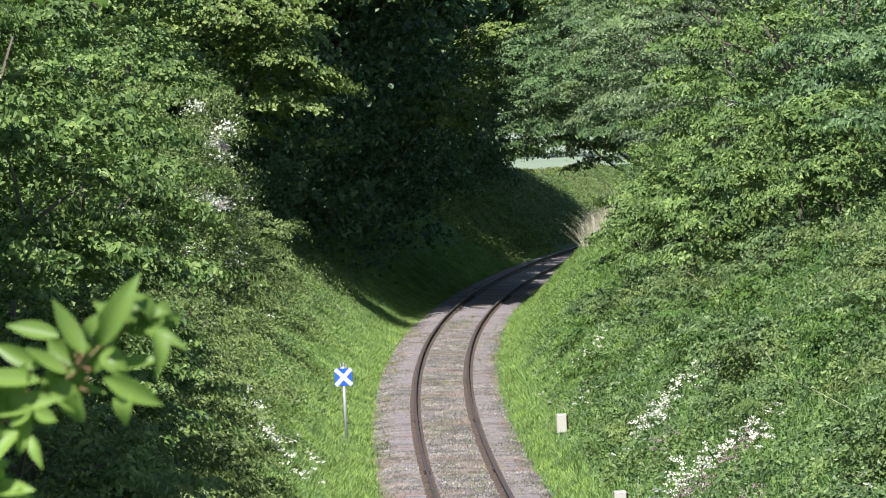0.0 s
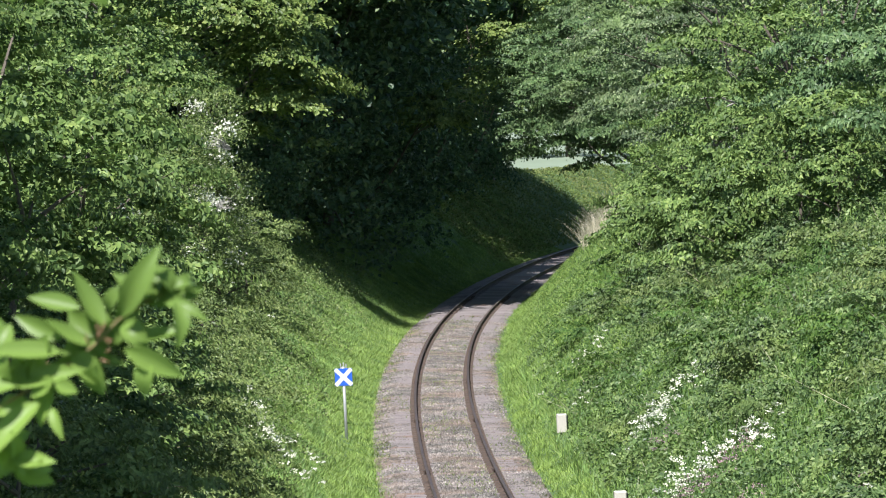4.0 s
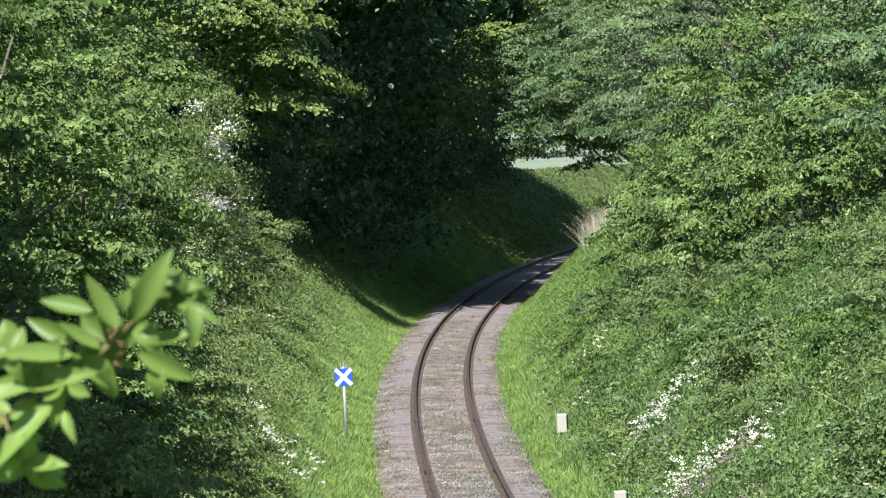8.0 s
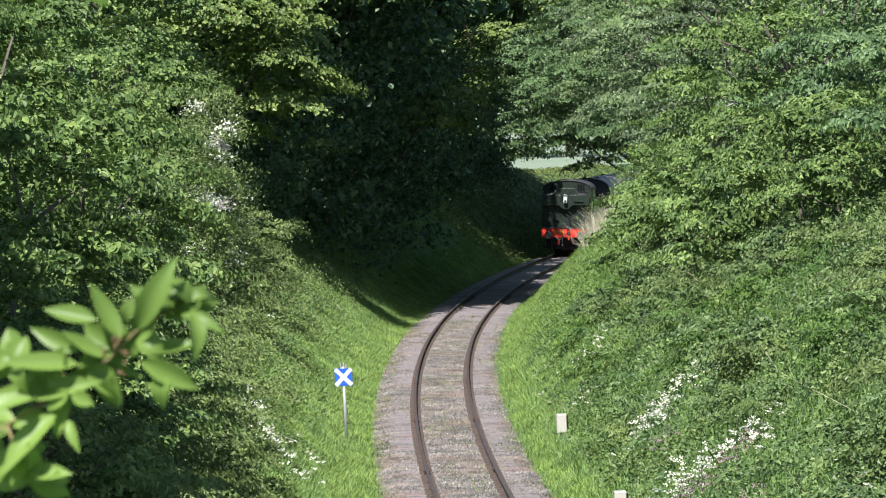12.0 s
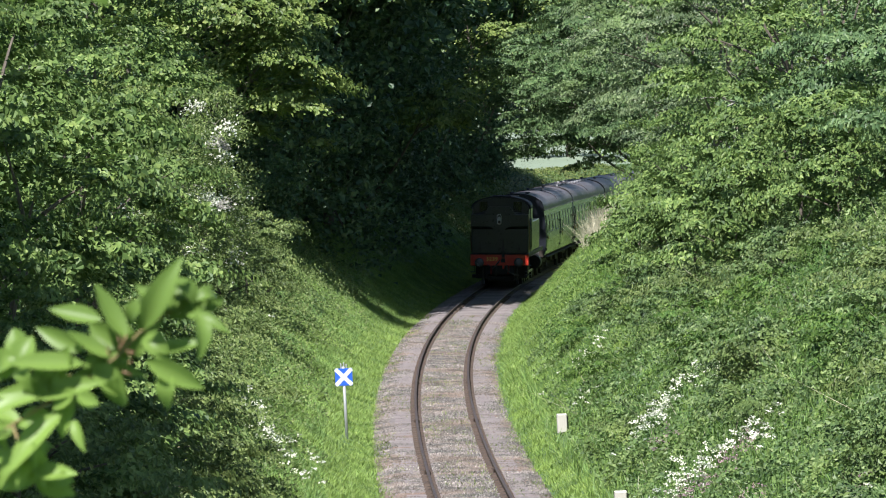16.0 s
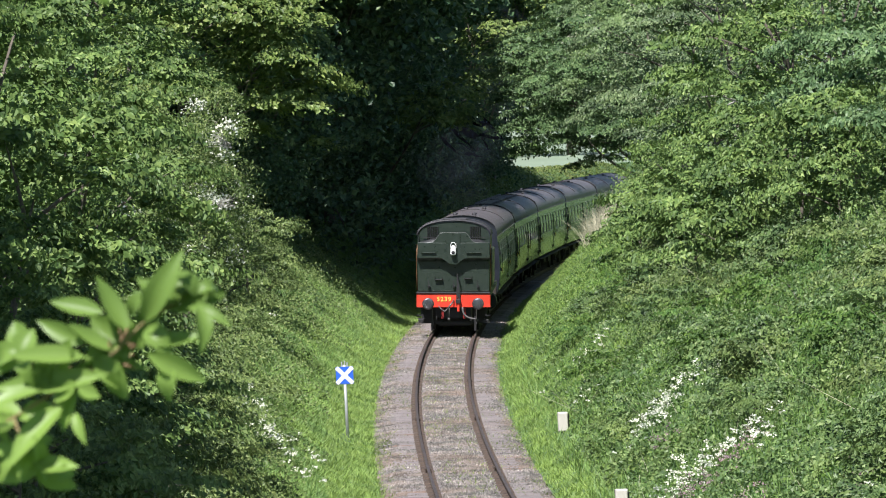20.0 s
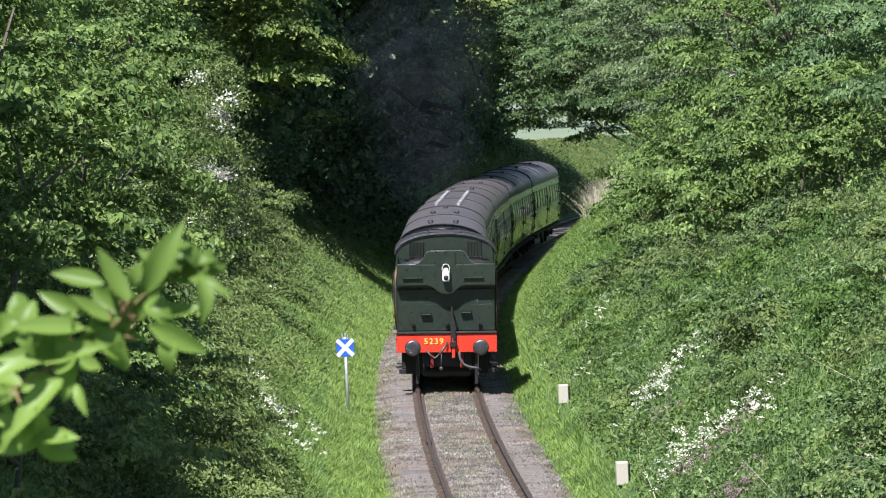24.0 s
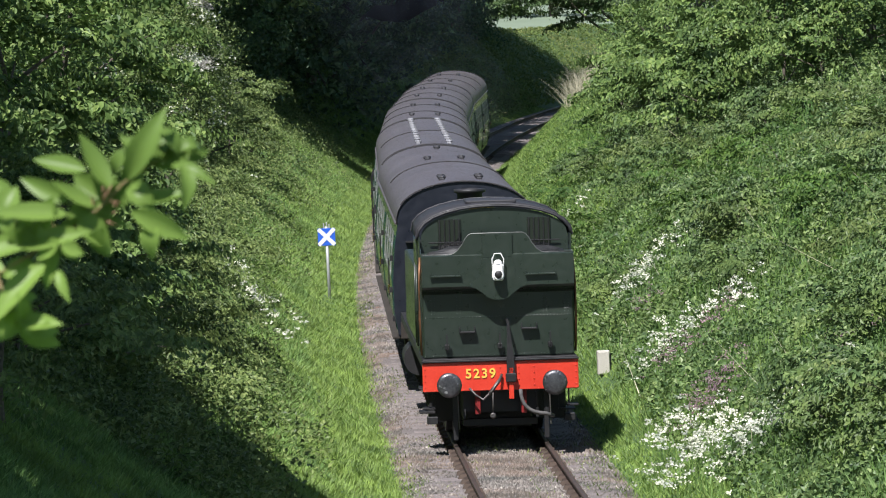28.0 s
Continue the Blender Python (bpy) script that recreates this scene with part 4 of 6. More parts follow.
def lettering(name, text, size, place, mat, parent, depth=0.006, label=""):
    """Upright lettering that faces -y."""
    cu = bpy.data.curves.new(name, "FONT")
    cu.body, cu.size, cu.extrude, cu.align_x = text, size, depth, "CENTER"
    cu.offset, cu.space_character = 0.004, 1.22
    tmp = new(name, cu)
    me = bpy.data.meshes.new_from_object(tmp.evaluated_get(bpy.context.evaluated_depsgraph_get()))
    bpy.data.objects.remove(tmp)
    me.materials.clear()
    me.materials.append(mat)
    me.transform(pose(*place, 90, 0, 0))
    return child(name, me, parent, label)


def wheelset(parent, r, y, mat, spokes=12, counter=False):
    """Two spoked wheels on an axle, centred on its own origin, at y on its vehicle."""
    bm = bmesh.new()
    bar(bm, (-0.68, 0, 0), (0.68, 0, 0), 0.075, 10)
    for s in (-1, 1):
        lathe(bm, [(r - 0.09, s * 0.68), (r + 0.028, s * 0.68), (r + 0.028, s * 0.705), (r, s * 0.715), (r - 0.004, s * 0.82), (r - 0.09, s * 0.82)], 28, axis="X")
        lathe(bm, [(0.05, s * 0.66), (0.15, s * 0.66), (0.15, s * 0.84), (0.05, s * 0.84)], 12, axis="X")
        for t in np.linspace(0, 2 * math.pi, spokes, endpoint=False):
            bar(bm, (s * 0.75, 0.12 * math.cos(t), 0.12 * math.sin(t)), (s * 0.75, (r - 0.07) * math.cos(t), (r - 0.07) * math.sin(t)), 0.035, 5)
    ob = part("wheelset", bm, mat, parent, smooth=False)
    ob.location = (0, y, r)
    return ob


# ---------------------------------------------------------------- locomotive, bunker first; its own y runs away from the bunker end
LOCO_LEN = 12.9


def build_locomotive():
    loco = tagged(new("tank_locomotive"), "dark green steam tank locomotive with a red buffer beam", "locomotive")
    # frames and running plate
    part("main_frame", boxes((-0.62, -0.58, 0.7, 12.2, 0.45, 1.25), (0.58, 0.62, 0.7, 12.2, 0.45, 1.25), (-0.62, 0.62, 0.75, 0.85, 0.55, 1.2)), M_black, loco)
    part("running_plate", boxes((-1.27, 1.27, 0.52, 12.3, 1.40, 1.45), (-1.27, -1.22, 0.6, 12.3, 1.28, 1.40), (1.22, 1.27, 0.6, 12.3, 1.28, 1.40), bevel=0.008), M_black, loco)
    # black boxes fill the underside: rough ashpan and brake gear, and the shade there
    part("ashpan_shade_fill", boxes((-0.55, 0.55, 1.5, 8.8, 0.22, 1.2), (-1.15, 1.15, 2.0, 2.2, 0.30, 1.3), bevel=0.02), M_black, loco)
    part("brake_shade_fill", boxes((-0.62, 0.62, 1.0, 1.12, 0.30, 0.42), (-0.5, 0.5, 0.8, 1.5, 0.75, 1.3), bevel=0.01), M_black, loco)
    beam = part("buffer_beam", boxes((-1.28, 1.28, 0.50, 0.56, 0.92, 1.40), bevel=0.01), M_red, loco, "bright red riveted buffer beam")
    bm = bmesh.new()
    for x in np.linspace(-1.24, 1.24, 17):
        for z in (0.935, 1.365):
            lathe(bm, [(0.014, 0.0), (0.012, -0.010), (0.004, -0.013)], 6, (x, 0.50, z), "Y")
    for x in (-1.24, 0.0, 0.30, 0.55, 1.24):
        for z in np.linspace(1.0, 1.3, 4):
            lathe(bm, [(0.014, 0.0), (0.012, -0.010), (0.004, -0.013)], 6, (x, 0.50, z), "Y")
    part("rivets", bm, M_red, beam)
    part("beam_angle", boxes((-1.29, 1.29, 0.46, 0.62, 1.402, 1.43), bevel=0.006), M_black, loco)
    part("beam_bracket", boxes((0.13, 0.21, 0.40, 0.5, 0.78, 1.30), bevel=0.008), M_red, beam)
    lettering("number", "5239", 0.215, (-0.33, 0.492, 1.135), M_yellow, beam, 0.006, "yellow painted number")
    # buffers
    for x in (-0.8635, 0.8635):
        bm = bmesh.new()
        lathe(bm, [(0.17, 0.50), (0.16, 0.46), (0.125, 0.42), (0.115, 0.20), (0.12, 0.19), (0.06, 0.19), (0.06, 0.05)], 20, (x, 0, 1.06), "Y")
        b = part("buffer", bm, M_black, loco, smooth=True)
        bm = bmesh.new()
        lathe(bm, [(0.19, 0.05), (0.205, 0.035), (0.205, 0.02), (0.15, 0.004), (0.08, 0.0), (0.01, -0.002)], 24, (x, 0, 1.06), "Y")
        part("buffer_head", bm, M_buffer, b, "greased steel buffer head", True)
    # bunker: upright lower tank, then the overhanging coal bunker
    part("bunker_tank", boxes((-1.24, 1.24, 0.78, 2.5, 1.45, 2.62), bevel=0.02), M_green, loco)
    bm = bmesh.new()
    for x0, x1, y0, n in ((-1.2, 1.2, 0.778, 44),):
        for x in np.linspace(x0, x1, n):
            lathe(bm, [(0.009, 0.0), (0.007, -0.006), (0.003, -0.008)], 5, (x, y0, 2.12), "Y")
            lathe(bm, [(0.009, 0.0), (0.007, -0.006), (0.003, -0.008)], 5, (x, y0, 1.49), "Y")
    for x in (-1.1, -1.04, -0.68, -0.62, 0.74, 0.8, 1.1, 1.16):
        for z in np.linspace(2.18, 2.45, 7):
            lathe(bm, [(0.009, 0.0), (0.007, -0.006), (0.003, -0.008)], 5, (x, 0.778, z), "Y")
    tagged(part("tank_rivets", bm, M_green, loco), kind="stuff")
    bm = bmesh.new()                       # side view of the overhang, drawn in y and z, made solid across
    prof = [(0.78, 2.50), (0.70, 2.55), (0.55, 2.60), (0.52, 2.64), (0.52, 3.14), (0.56, 3.16), (1.25, 3.16), (1.25, 2.50)]
    a = [bm.verts.new((-1.25, y, z)) for y, z in prof]
    b = [bm.verts.new((1.25, y, z)) for y, z in prof]
    fs = [bm.faces.new(a), bm.faces.new(b[::-1])]
    for i in range(len(a)):
        fs.append(bm.faces.new((a[(i + 1) % len(a)], a[i], b[i], b[(i + 1) % len(a)])))
    bmesh.ops.recalc_face_normals(bm, faces=fs)
    bunker = part("coal_bunker", bm, M_green, loco)
    # lamp recess nose under the middle, deepest in the centre
    bm = bmesh.new()
    slab(bm, [(-0.26, 3.10), (-0.30, 2.80), (-0.52, 2.64), (-0.38, 2.60), (-0.28, 2.53), (-0.18, 2.44), (-0.09, 2.405), (0.0, 2.395), (0.09, 2.405), (0.18, 2.44), (0.28, 2.53), (0.38, 2.60), (0.52, 2.64), (0.30, 2.80), (0.26, 3.10)], 0.497, 0.80, 0.012)
    part("lamp_plate", bm, M_green, bunker)
    # raised coal plate with swept ends and beading
    edge = [(-0.80, 3.16)] + [(-0.80 + 0.31 * t, 3.16 + 0.32 * t ** 2.2) for t in (0.25, 0.5, 0.75, 0.9)] + [(-0.47, 3.475), (-0.42, 3.50), (0.42, 3.50), (0.47, 3.475)] + \
           [(0.80 - 0.31 * t, 3.16 + 0.32 * t ** 2.2) for t in (0.9, 0.75, 0.5, 0.25)] + [(0.80, 3.16)]
    bm = bmesh.new()
    slab(bm, edge, 0.56, 0.585)
    part("coal_plate", bm, M_green, bunker)
    bm = bmesh.new()
    slab(bm, [(-0.25, 3.10), (-0.25, 3.49), (0.25, 3.49), (0.25, 3.10)], 0.515, 0.57, 0.01)
    part("coal_plate_centre", bm, M_green, bunker)
    bm = bmesh.new()
    pipe(bm, [(-1.24, 0.57, 3.165)] + [(x, 0.57, z) for x, z in edge] + [(1.24, 0.57, 3.165)], 0.012, 6)
    part("beading", bm, M_bead, bunker, "worn steel beading", True)
    bm = bmesh.new()
    bmesh.ops.create_icosphere(bm, subdivisions=3, radius=1.0)
    for q in bm.verts:
        q.co = Vector((q.co.x * 1.15, 0.92 + q.co.y * 0.30, 3.14 + q.co.z * 0.16)) + Vector(noise.noise_vector(q.co * 5)) * 0.05
    part("coal_heap", bm, M_coal, bunker)
    for x in (-0.86, 0.70):
        bm = bmesh.new()
        box(bm, x - 0.24, x + 0.24, 0.455, 0.52, 2.80, 2.83, bevel=0.006)
        box(bm, x - 0.25, x - 0.235, 0.452, 0.52, 2.80, 2.87)
        box(bm, x + 0.235, x + 0.25, 0.452, 0.52, 2.80, 2.87)
        part("footstep", bm, M_green, bunker)
    for x, z in ((-0.52, 1.86), (0.50, 1.90)):
        bm = bmesh.new()
        box(bm, x - 0.13, x + 0.13, 0.66, 0.78, z, z + 0.025, bevel=0.004)
        box(bm, x - 0.13, x - 0.118, 0.66, 0.78, z, z + 0.10)
        box(bm, x + 0.118, x + 0.13, 0.66, 0.78, z, z + 0.10)
        part("footstep", bm, M_black, bunker)
    for x in (-0.86, 0.01, 0.84):
        bm = bmesh.new()
        box(bm, x - 0.035, x + 0.035, 0.60, 0.78, 1.60, 1.68, bevel=0.008)
        box(bm, x - 0.012, x + 0.012, 0.60, 0.625, 1.60, 1.86)
        part("lamp_iron", bm, M_black, bunker)
    # white lamp
    lamp = part("lamp", boxes((-0.085, 0.085, 0.33, 0.47, 2.73, 3.00), bevel=0.02), M_white, loco, "white enamel head lamp")
    bm = bmesh.new()
    lathe(bm, [(0.02, 0.272), (0.045, 0.278), (0.064, 0.30), (0.066, 0.36)], 16, (0, 0, 2.83), "Y")
    part("lens", bm, M_black, lamp, "dark round lens", True)
    bm = bmesh.new()
    lathe(bm, [(0.068, 0.30), (0.082, 0.30), (0.082, 0.335), (0.068, 0.335)], 16, (0, 0, 2.83), "Y")
    part("lens_ring", bm, M_white, lamp)
    bm = bmesh.new()
    lathe(bm, [(0.075, 3.0), (0.06, 3.05), (0.03, 3.07)], 14, (0, 0.40, 0))
    pipe(bm, [(-0.09, 0.40, 2.78), (-0.095, 0.40, 3.08), (-0.05, 0.40, 3.17), (0.05, 0.40, 3.17), (0.095, 0.40, 3.08), (0.09, 0.40, 2.78)], 0.012, 6)
    part("lamp_handle", bm, M_white, lamp)
    # cab
    half, eave, top = 1.27, 3.40, 3.93
    bm = bmesh.new()
    slab(bm, [(1.22, 2.6)] + arch(1.22, eave - 0.02, top - 0.05) + [(-1.22, 2.6)], 1.45, 1.49)
    back = part("cab_back", bm, M_green, loco)
    for s in (-1, 1):
        x = s * 0.74
        w = part("cab_window", boxes((x - 0.19, x + 0.19, 1.418, 1.455, 2.98, 3.70), bevel=0.004), M_glass, back, "dark cab window behind bars")
        for k in np.linspace(-0.16, 0.16, 5):
            bm = bmesh.new()
            bar(bm, (x + k, 1.40, 2.95), (x + k, 1.40, 3.70), 0.011, 6)
            part("window_bar", bm, M_black, back)
        bm = bmesh.new()
        bar(bm, (x - 0.34, 1.40, 3.32), (x + 0.34, 1.40, 3.32), 0.012, 6)
        part("window_rail", bm, M_black, back)
    bm = bmesh.new()
    outer, inner = arch(1.295, eave, top), arch(1.262, eave - 0.03, top - 0.04)
    n = len(outer)
    for y0, y1 in ((1.41, 4.0),):
        A = [[bm.verts.new((x, y, z)) for x, z in (outer if k == 0 else inner)] for k in (0, 1) for y in (y0, y1)]
        fs = []
        for i in range(n - 1):
            fs += [bm.faces.new((A[0][i], A[0][i + 1], A[1][i + 1], A[1][i])), bm.faces.new((A[2][i], A[3][i], A[3][i + 1], A[2][i + 1])),
                   bm.faces.new((A[0][i], A[2][i], A[2][i + 1], A[0][i + 1])), bm.faces.new((A[1][i], A[1][i + 1], A[3][i + 1], A[3][i]))]
        fs += [bm.faces.new((A[0][0], A[1][0], A[3][0], A[2][0])), bm.faces.new((A[0][-1], A[2][-1], A[3][-1], A[1][-1]))]
        bmesh.ops.recalc_face_normals(bm, faces=fs)
    roof = part("cab_roof", bm, M_roofblack, loco, "sooty black arched cab roof", True)
    for yy in (1.42, 3.97):
        bm = bmesh.new()
        pipe(bm, [(x * 1.005, yy, z + 0.004) for x, z in outer], 0.014, 6)
        part("roof_rib", bm, M_roofblack, roof)
    part("roof_vent", boxes((-0.42, 0.42, 2.3, 3.3, 3.90, 3.96), bevel=0.015), M_roofblack, roof)
    for s in (-1, 1):
        side = part("cab_side", boxes((s * 1.25 - 0.012, s * 1.25 + 0.012, 1.25, 1.75, 1.45, 3.42), (s * 1.25 - 0.012, s * 1.25 + 0.012, 2.45, 4.0, 1.45, 3.42)), M_green, loco)
        part("cab_door", boxes((s * 1.235 - 0.01, s * 1.235 + 0.01, 1.78, 2.42, 1.47, 2.45), bevel=0.004), M_green, loco)
        for yy in (1.72, 2.48):
            bm = bmesh.new()
            bar(bm, (s * 1.30, yy, 1.6), (s * 1.30, yy, 2.95), 0.016, 7)
            part("handrail", bm, M_green, side, "painted handrail", True)
        bm = bmesh.new()
        for k, yy in enumerate((0.9, 1.0)):
            pipe(bm, [(s * 1.27, yy, 1.5), (s * 1.29, yy, 2.1), (s * 1.28, yy, 2.7), (s * 1.26, yy + 0.1, 3.1)], 0.02, 6)
        part("side_pipe", bm, M_copper, side, "copper pipes up the bunker side", True)
        part("tank", boxes((s * 0.62 if s > 0 else -1.25, 1.25 if s > 0 else -0.62, 4.02, 9.6, 1.46, 2.78), bevel=0.03), M_green, loco)
        bm = bmesh.new()
        for z in (0.45, 0.85):
            box(bm, s * 1.02 if s > 0 else -1.30, 1.30 if s > 0 else -1.02, 1.85, 2.35, z, z + 0.03, bevel=0.004)
        for yy in (1.85, 2.33):
            box(bm, s * 1.03 - 0.01, s * 1.03 + 0.01, yy, yy + 0.02, 0.45, 1.4)
        part("cab_step", bm, M_black, loco)
        bm = bmesh.new()
        box(bm, s * 1.08 if s > 0 else -1.28, 1.28 if s > 0 else -1.08, 0.66, 0.9, 0.62, 0.65, bevel=0.004)
        box(bm, s * 1.12 - 0.012, s * 1.12 + 0.012, 0.66, 0.70, 0.62, 1.4)
        box(bm, s * 1.04 if s > 0 else -1.22, 1.22 if s > 0 else -1.04, 0.62, 0.80, 0.38, 0.50, bevel=0.01)
        part("rear_step", bm, M_black, loco)
        part("guard_iron", boxes((s * 0.75 - 0.04, s * 0.75 + 0.04, 0.7, 0.74, 0.10, 0.95), bevel=0.004), M_black, loco)
        bm = bmesh.new()
        lathe(bm, [(0.05, 9.5), (0.30, 9.5), (0.30, 10.6), (0.05, 10.6)], 20, (s * 1.02, 0, 0.78), "Y")
        part("cylinder", bm, M_black, loco, smooth=False)
        part("coupling_rod", boxes((s * 0.95 - 0.02, s * 0.95 + 0.02, 3.4, 8.9, 0.42, 0.52), bevel=0.006), M_steel, loco)
        part("brake_bracket", boxes((s * 0.38 - 0.045, s * 0.38 + 0.045, 0.62, 0.72, 0.52, 0.92), bevel=0.012), M_darkred, loco)
    part("rear_window_rail", boxes((-1.05, 1.05, 1.395, 1.41, 3.31, 3.33)), M_black, back)
    # boiler, smokebox, fittings
    bm = bmesh.new()
    lathe(bm, [(0.70, 4.0), (0.82, 4.02), (0.80, 6.0), (0.72, 9.6), (0.70, 9.6)], 28, (0, 0, 2.46), "Y")
    boiler = part("boiler", bm, M_green, loco, smooth=True)
    bm = bmesh.new()
    lathe(bm, [(0.6, 9.6), (0.76, 9.62), (0.76, 11.4), (0.70, 11.46), (0.4, 11.54), (0.02, 11.56)], 28, (0, 0, 2.46), "Y")
    part("smokebox", bm, M_black, boiler, smooth=True)
    bm = bmesh.new()
    lathe(bm, [(0.34, 3.15), (0.26, 3.25), (0.235, 3.4), (0.23, 3.72), (0.29, 3.74), (0.29, 3.80), (0.2, 3.81), (0.18, 3.6)], 22, (0, 10.5, 0))
    part("chimney", bm, M_black, boiler, smooth=True)
    bm = bmesh.new()
    lathe(bm, [(0.30, 3.05), (0.25, 3.15), (0.2, 3.35), (0.20, 3.62), (0.24, 3.66), (0.24, 3.72), (0.1, 3.76)], 22, (0, 6.1, 0))
    part("safety_valve", bm, M_brass, boiler, "polished brass safety valve cover", True)
    bm = bmesh.new()
    lathe(bm, [(0.42, 3.1), (0.34, 3.25), (0.32, 3.45), (0.25, 3.62), (0.1, 3.68), (0.01, 3.69)], 22, (0, 8.2, 0))
    part("dome", bm, M_green, boiler, smooth=True)
    # couplings and hoses on the beam
    bm = bmesh.new()
    pipe(bm, [(0.02, 0.47, 1.18), (-0.06, 0.36, 1.05), (-0.16, 0.33, 0.92), (-0.30, 0.36, 0.78), (-0.42, 0.40, 0.86), (-0.52, 0.44, 0.97)], 0.02, 7)
    bar(bm, (-0.02, 0.38, 1.10), (-0.2, 0.34, 0.88), 0.03, 8)
    bar(bm, (-0.14, 0.33, 0.9), (-0.15, 0.33, 0.55), 0.012, 6)
    lathe(bm, [(0.02, 0.30), (0.05, 0.30), (0.05, 0.345), (0.02, 0.345)], 10, (-0.15, 0, 0.52), "Y")
    part("screw_coupling", bm, M_link, loco, "screw coupling hanging from its hook", True)
    bm = bmesh.new()
    pipe(bm, bez((0.32, 0.44, 0.93), (0.30, 0.34, 0.55), (0.72, 0.36, 0.53), 9) + [Vector((0.86, 0.38, 0.48))], 0.032, 8)
    part("vacuum_hose", bm, M_hose, loco, "ribbed dark vacuum hose", True)
    bm = bmesh.new()                       # tapered upright with a clevis at its foot
    slab(bm, [(0.10, 1.05), (0.235, 1.05), (0.225, 1.45), (0.185, 1.78), (0.155, 2.06), (0.12, 2.06), (0.115, 1.70), (0.10, 1.40)], 0.40, 0.47, 0.008)
    box(bm, 0.08, 0.25, 0.36, 0.49, 1.06, 1.20, bevel=0.01)
    pipe(bm, [(0.135, 0.44, 2.02), (0.135, 0.56, 2.05), (0.135, 0.78, 2.06)], 0.022, 8)
    part("standpipe", bm, M_black, loco, "black upright brake pipe", False)
    for a, b in (((0.79, 0.40, 1.0), (0.80, 0.40, 0.35)), ((-0.72, 0.42, 0.85), (-0.70, 0.42, 0.3))):
        bm = bmesh.new()
        bar(bm, a, b, 0.012, 6)
        part("chain", bm, M_link, loco)
    wheels = [wheelset(loco, 0.705, yy, M_black) for yy in (3.55, 5.2, 6.85, 8.5)] + [wheelset(loco, 0.48, 11.0, M_black, 10)]
    return loco, wheels


# ---------------------------------------------------------------- coaches
COACH = 20.75
BODY = 20.05
SIDEP = [(1.30, 1.00), (1.36, 1.35), (1.385, 1.75), (1.375, 2.15), (1.34, 2.60), (1.27, 3.02)]


def side_x(z):
    return float(np.interp(z, [p[1] for p in SIDEP], [p[0] for p in SIDEP]))


def panel(bm, s, y0, y1, z0, z1, out=0.0, thick=0.03, n=3):
    """A piece of the bodyside that follows its curve."""
    zs = np.linspace(z0, z1, n)
    rows = []
    for o in (out, out - thick):
        for y in (y0, y1):
            rows.append([bm.verts.new((s * (side_x(z) + o), y, z)) for z in zs])
    a, b, c, d = rows
    fs = []
    for i in range(n - 1):
        fs += [bm.faces.new((a[i], b[i], b[i + 1], a[i + 1])), bm.faces.new((c[i], c[i + 1], d[i + 1], d[i])),
               bm.faces.new((a[i], a[i + 1], c[i + 1], c[i])), bm.faces.new((b[i], d[i], d[i + 1], b[i + 1]))]
    fs += [bm.faces.new((a[0], c[0], d[0], b[0])), bm.faces.new((a[-1], b[-1], d[-1], c[-1]))]
    bmesh.ops.recalc_face_normals(bm, faces=fs)


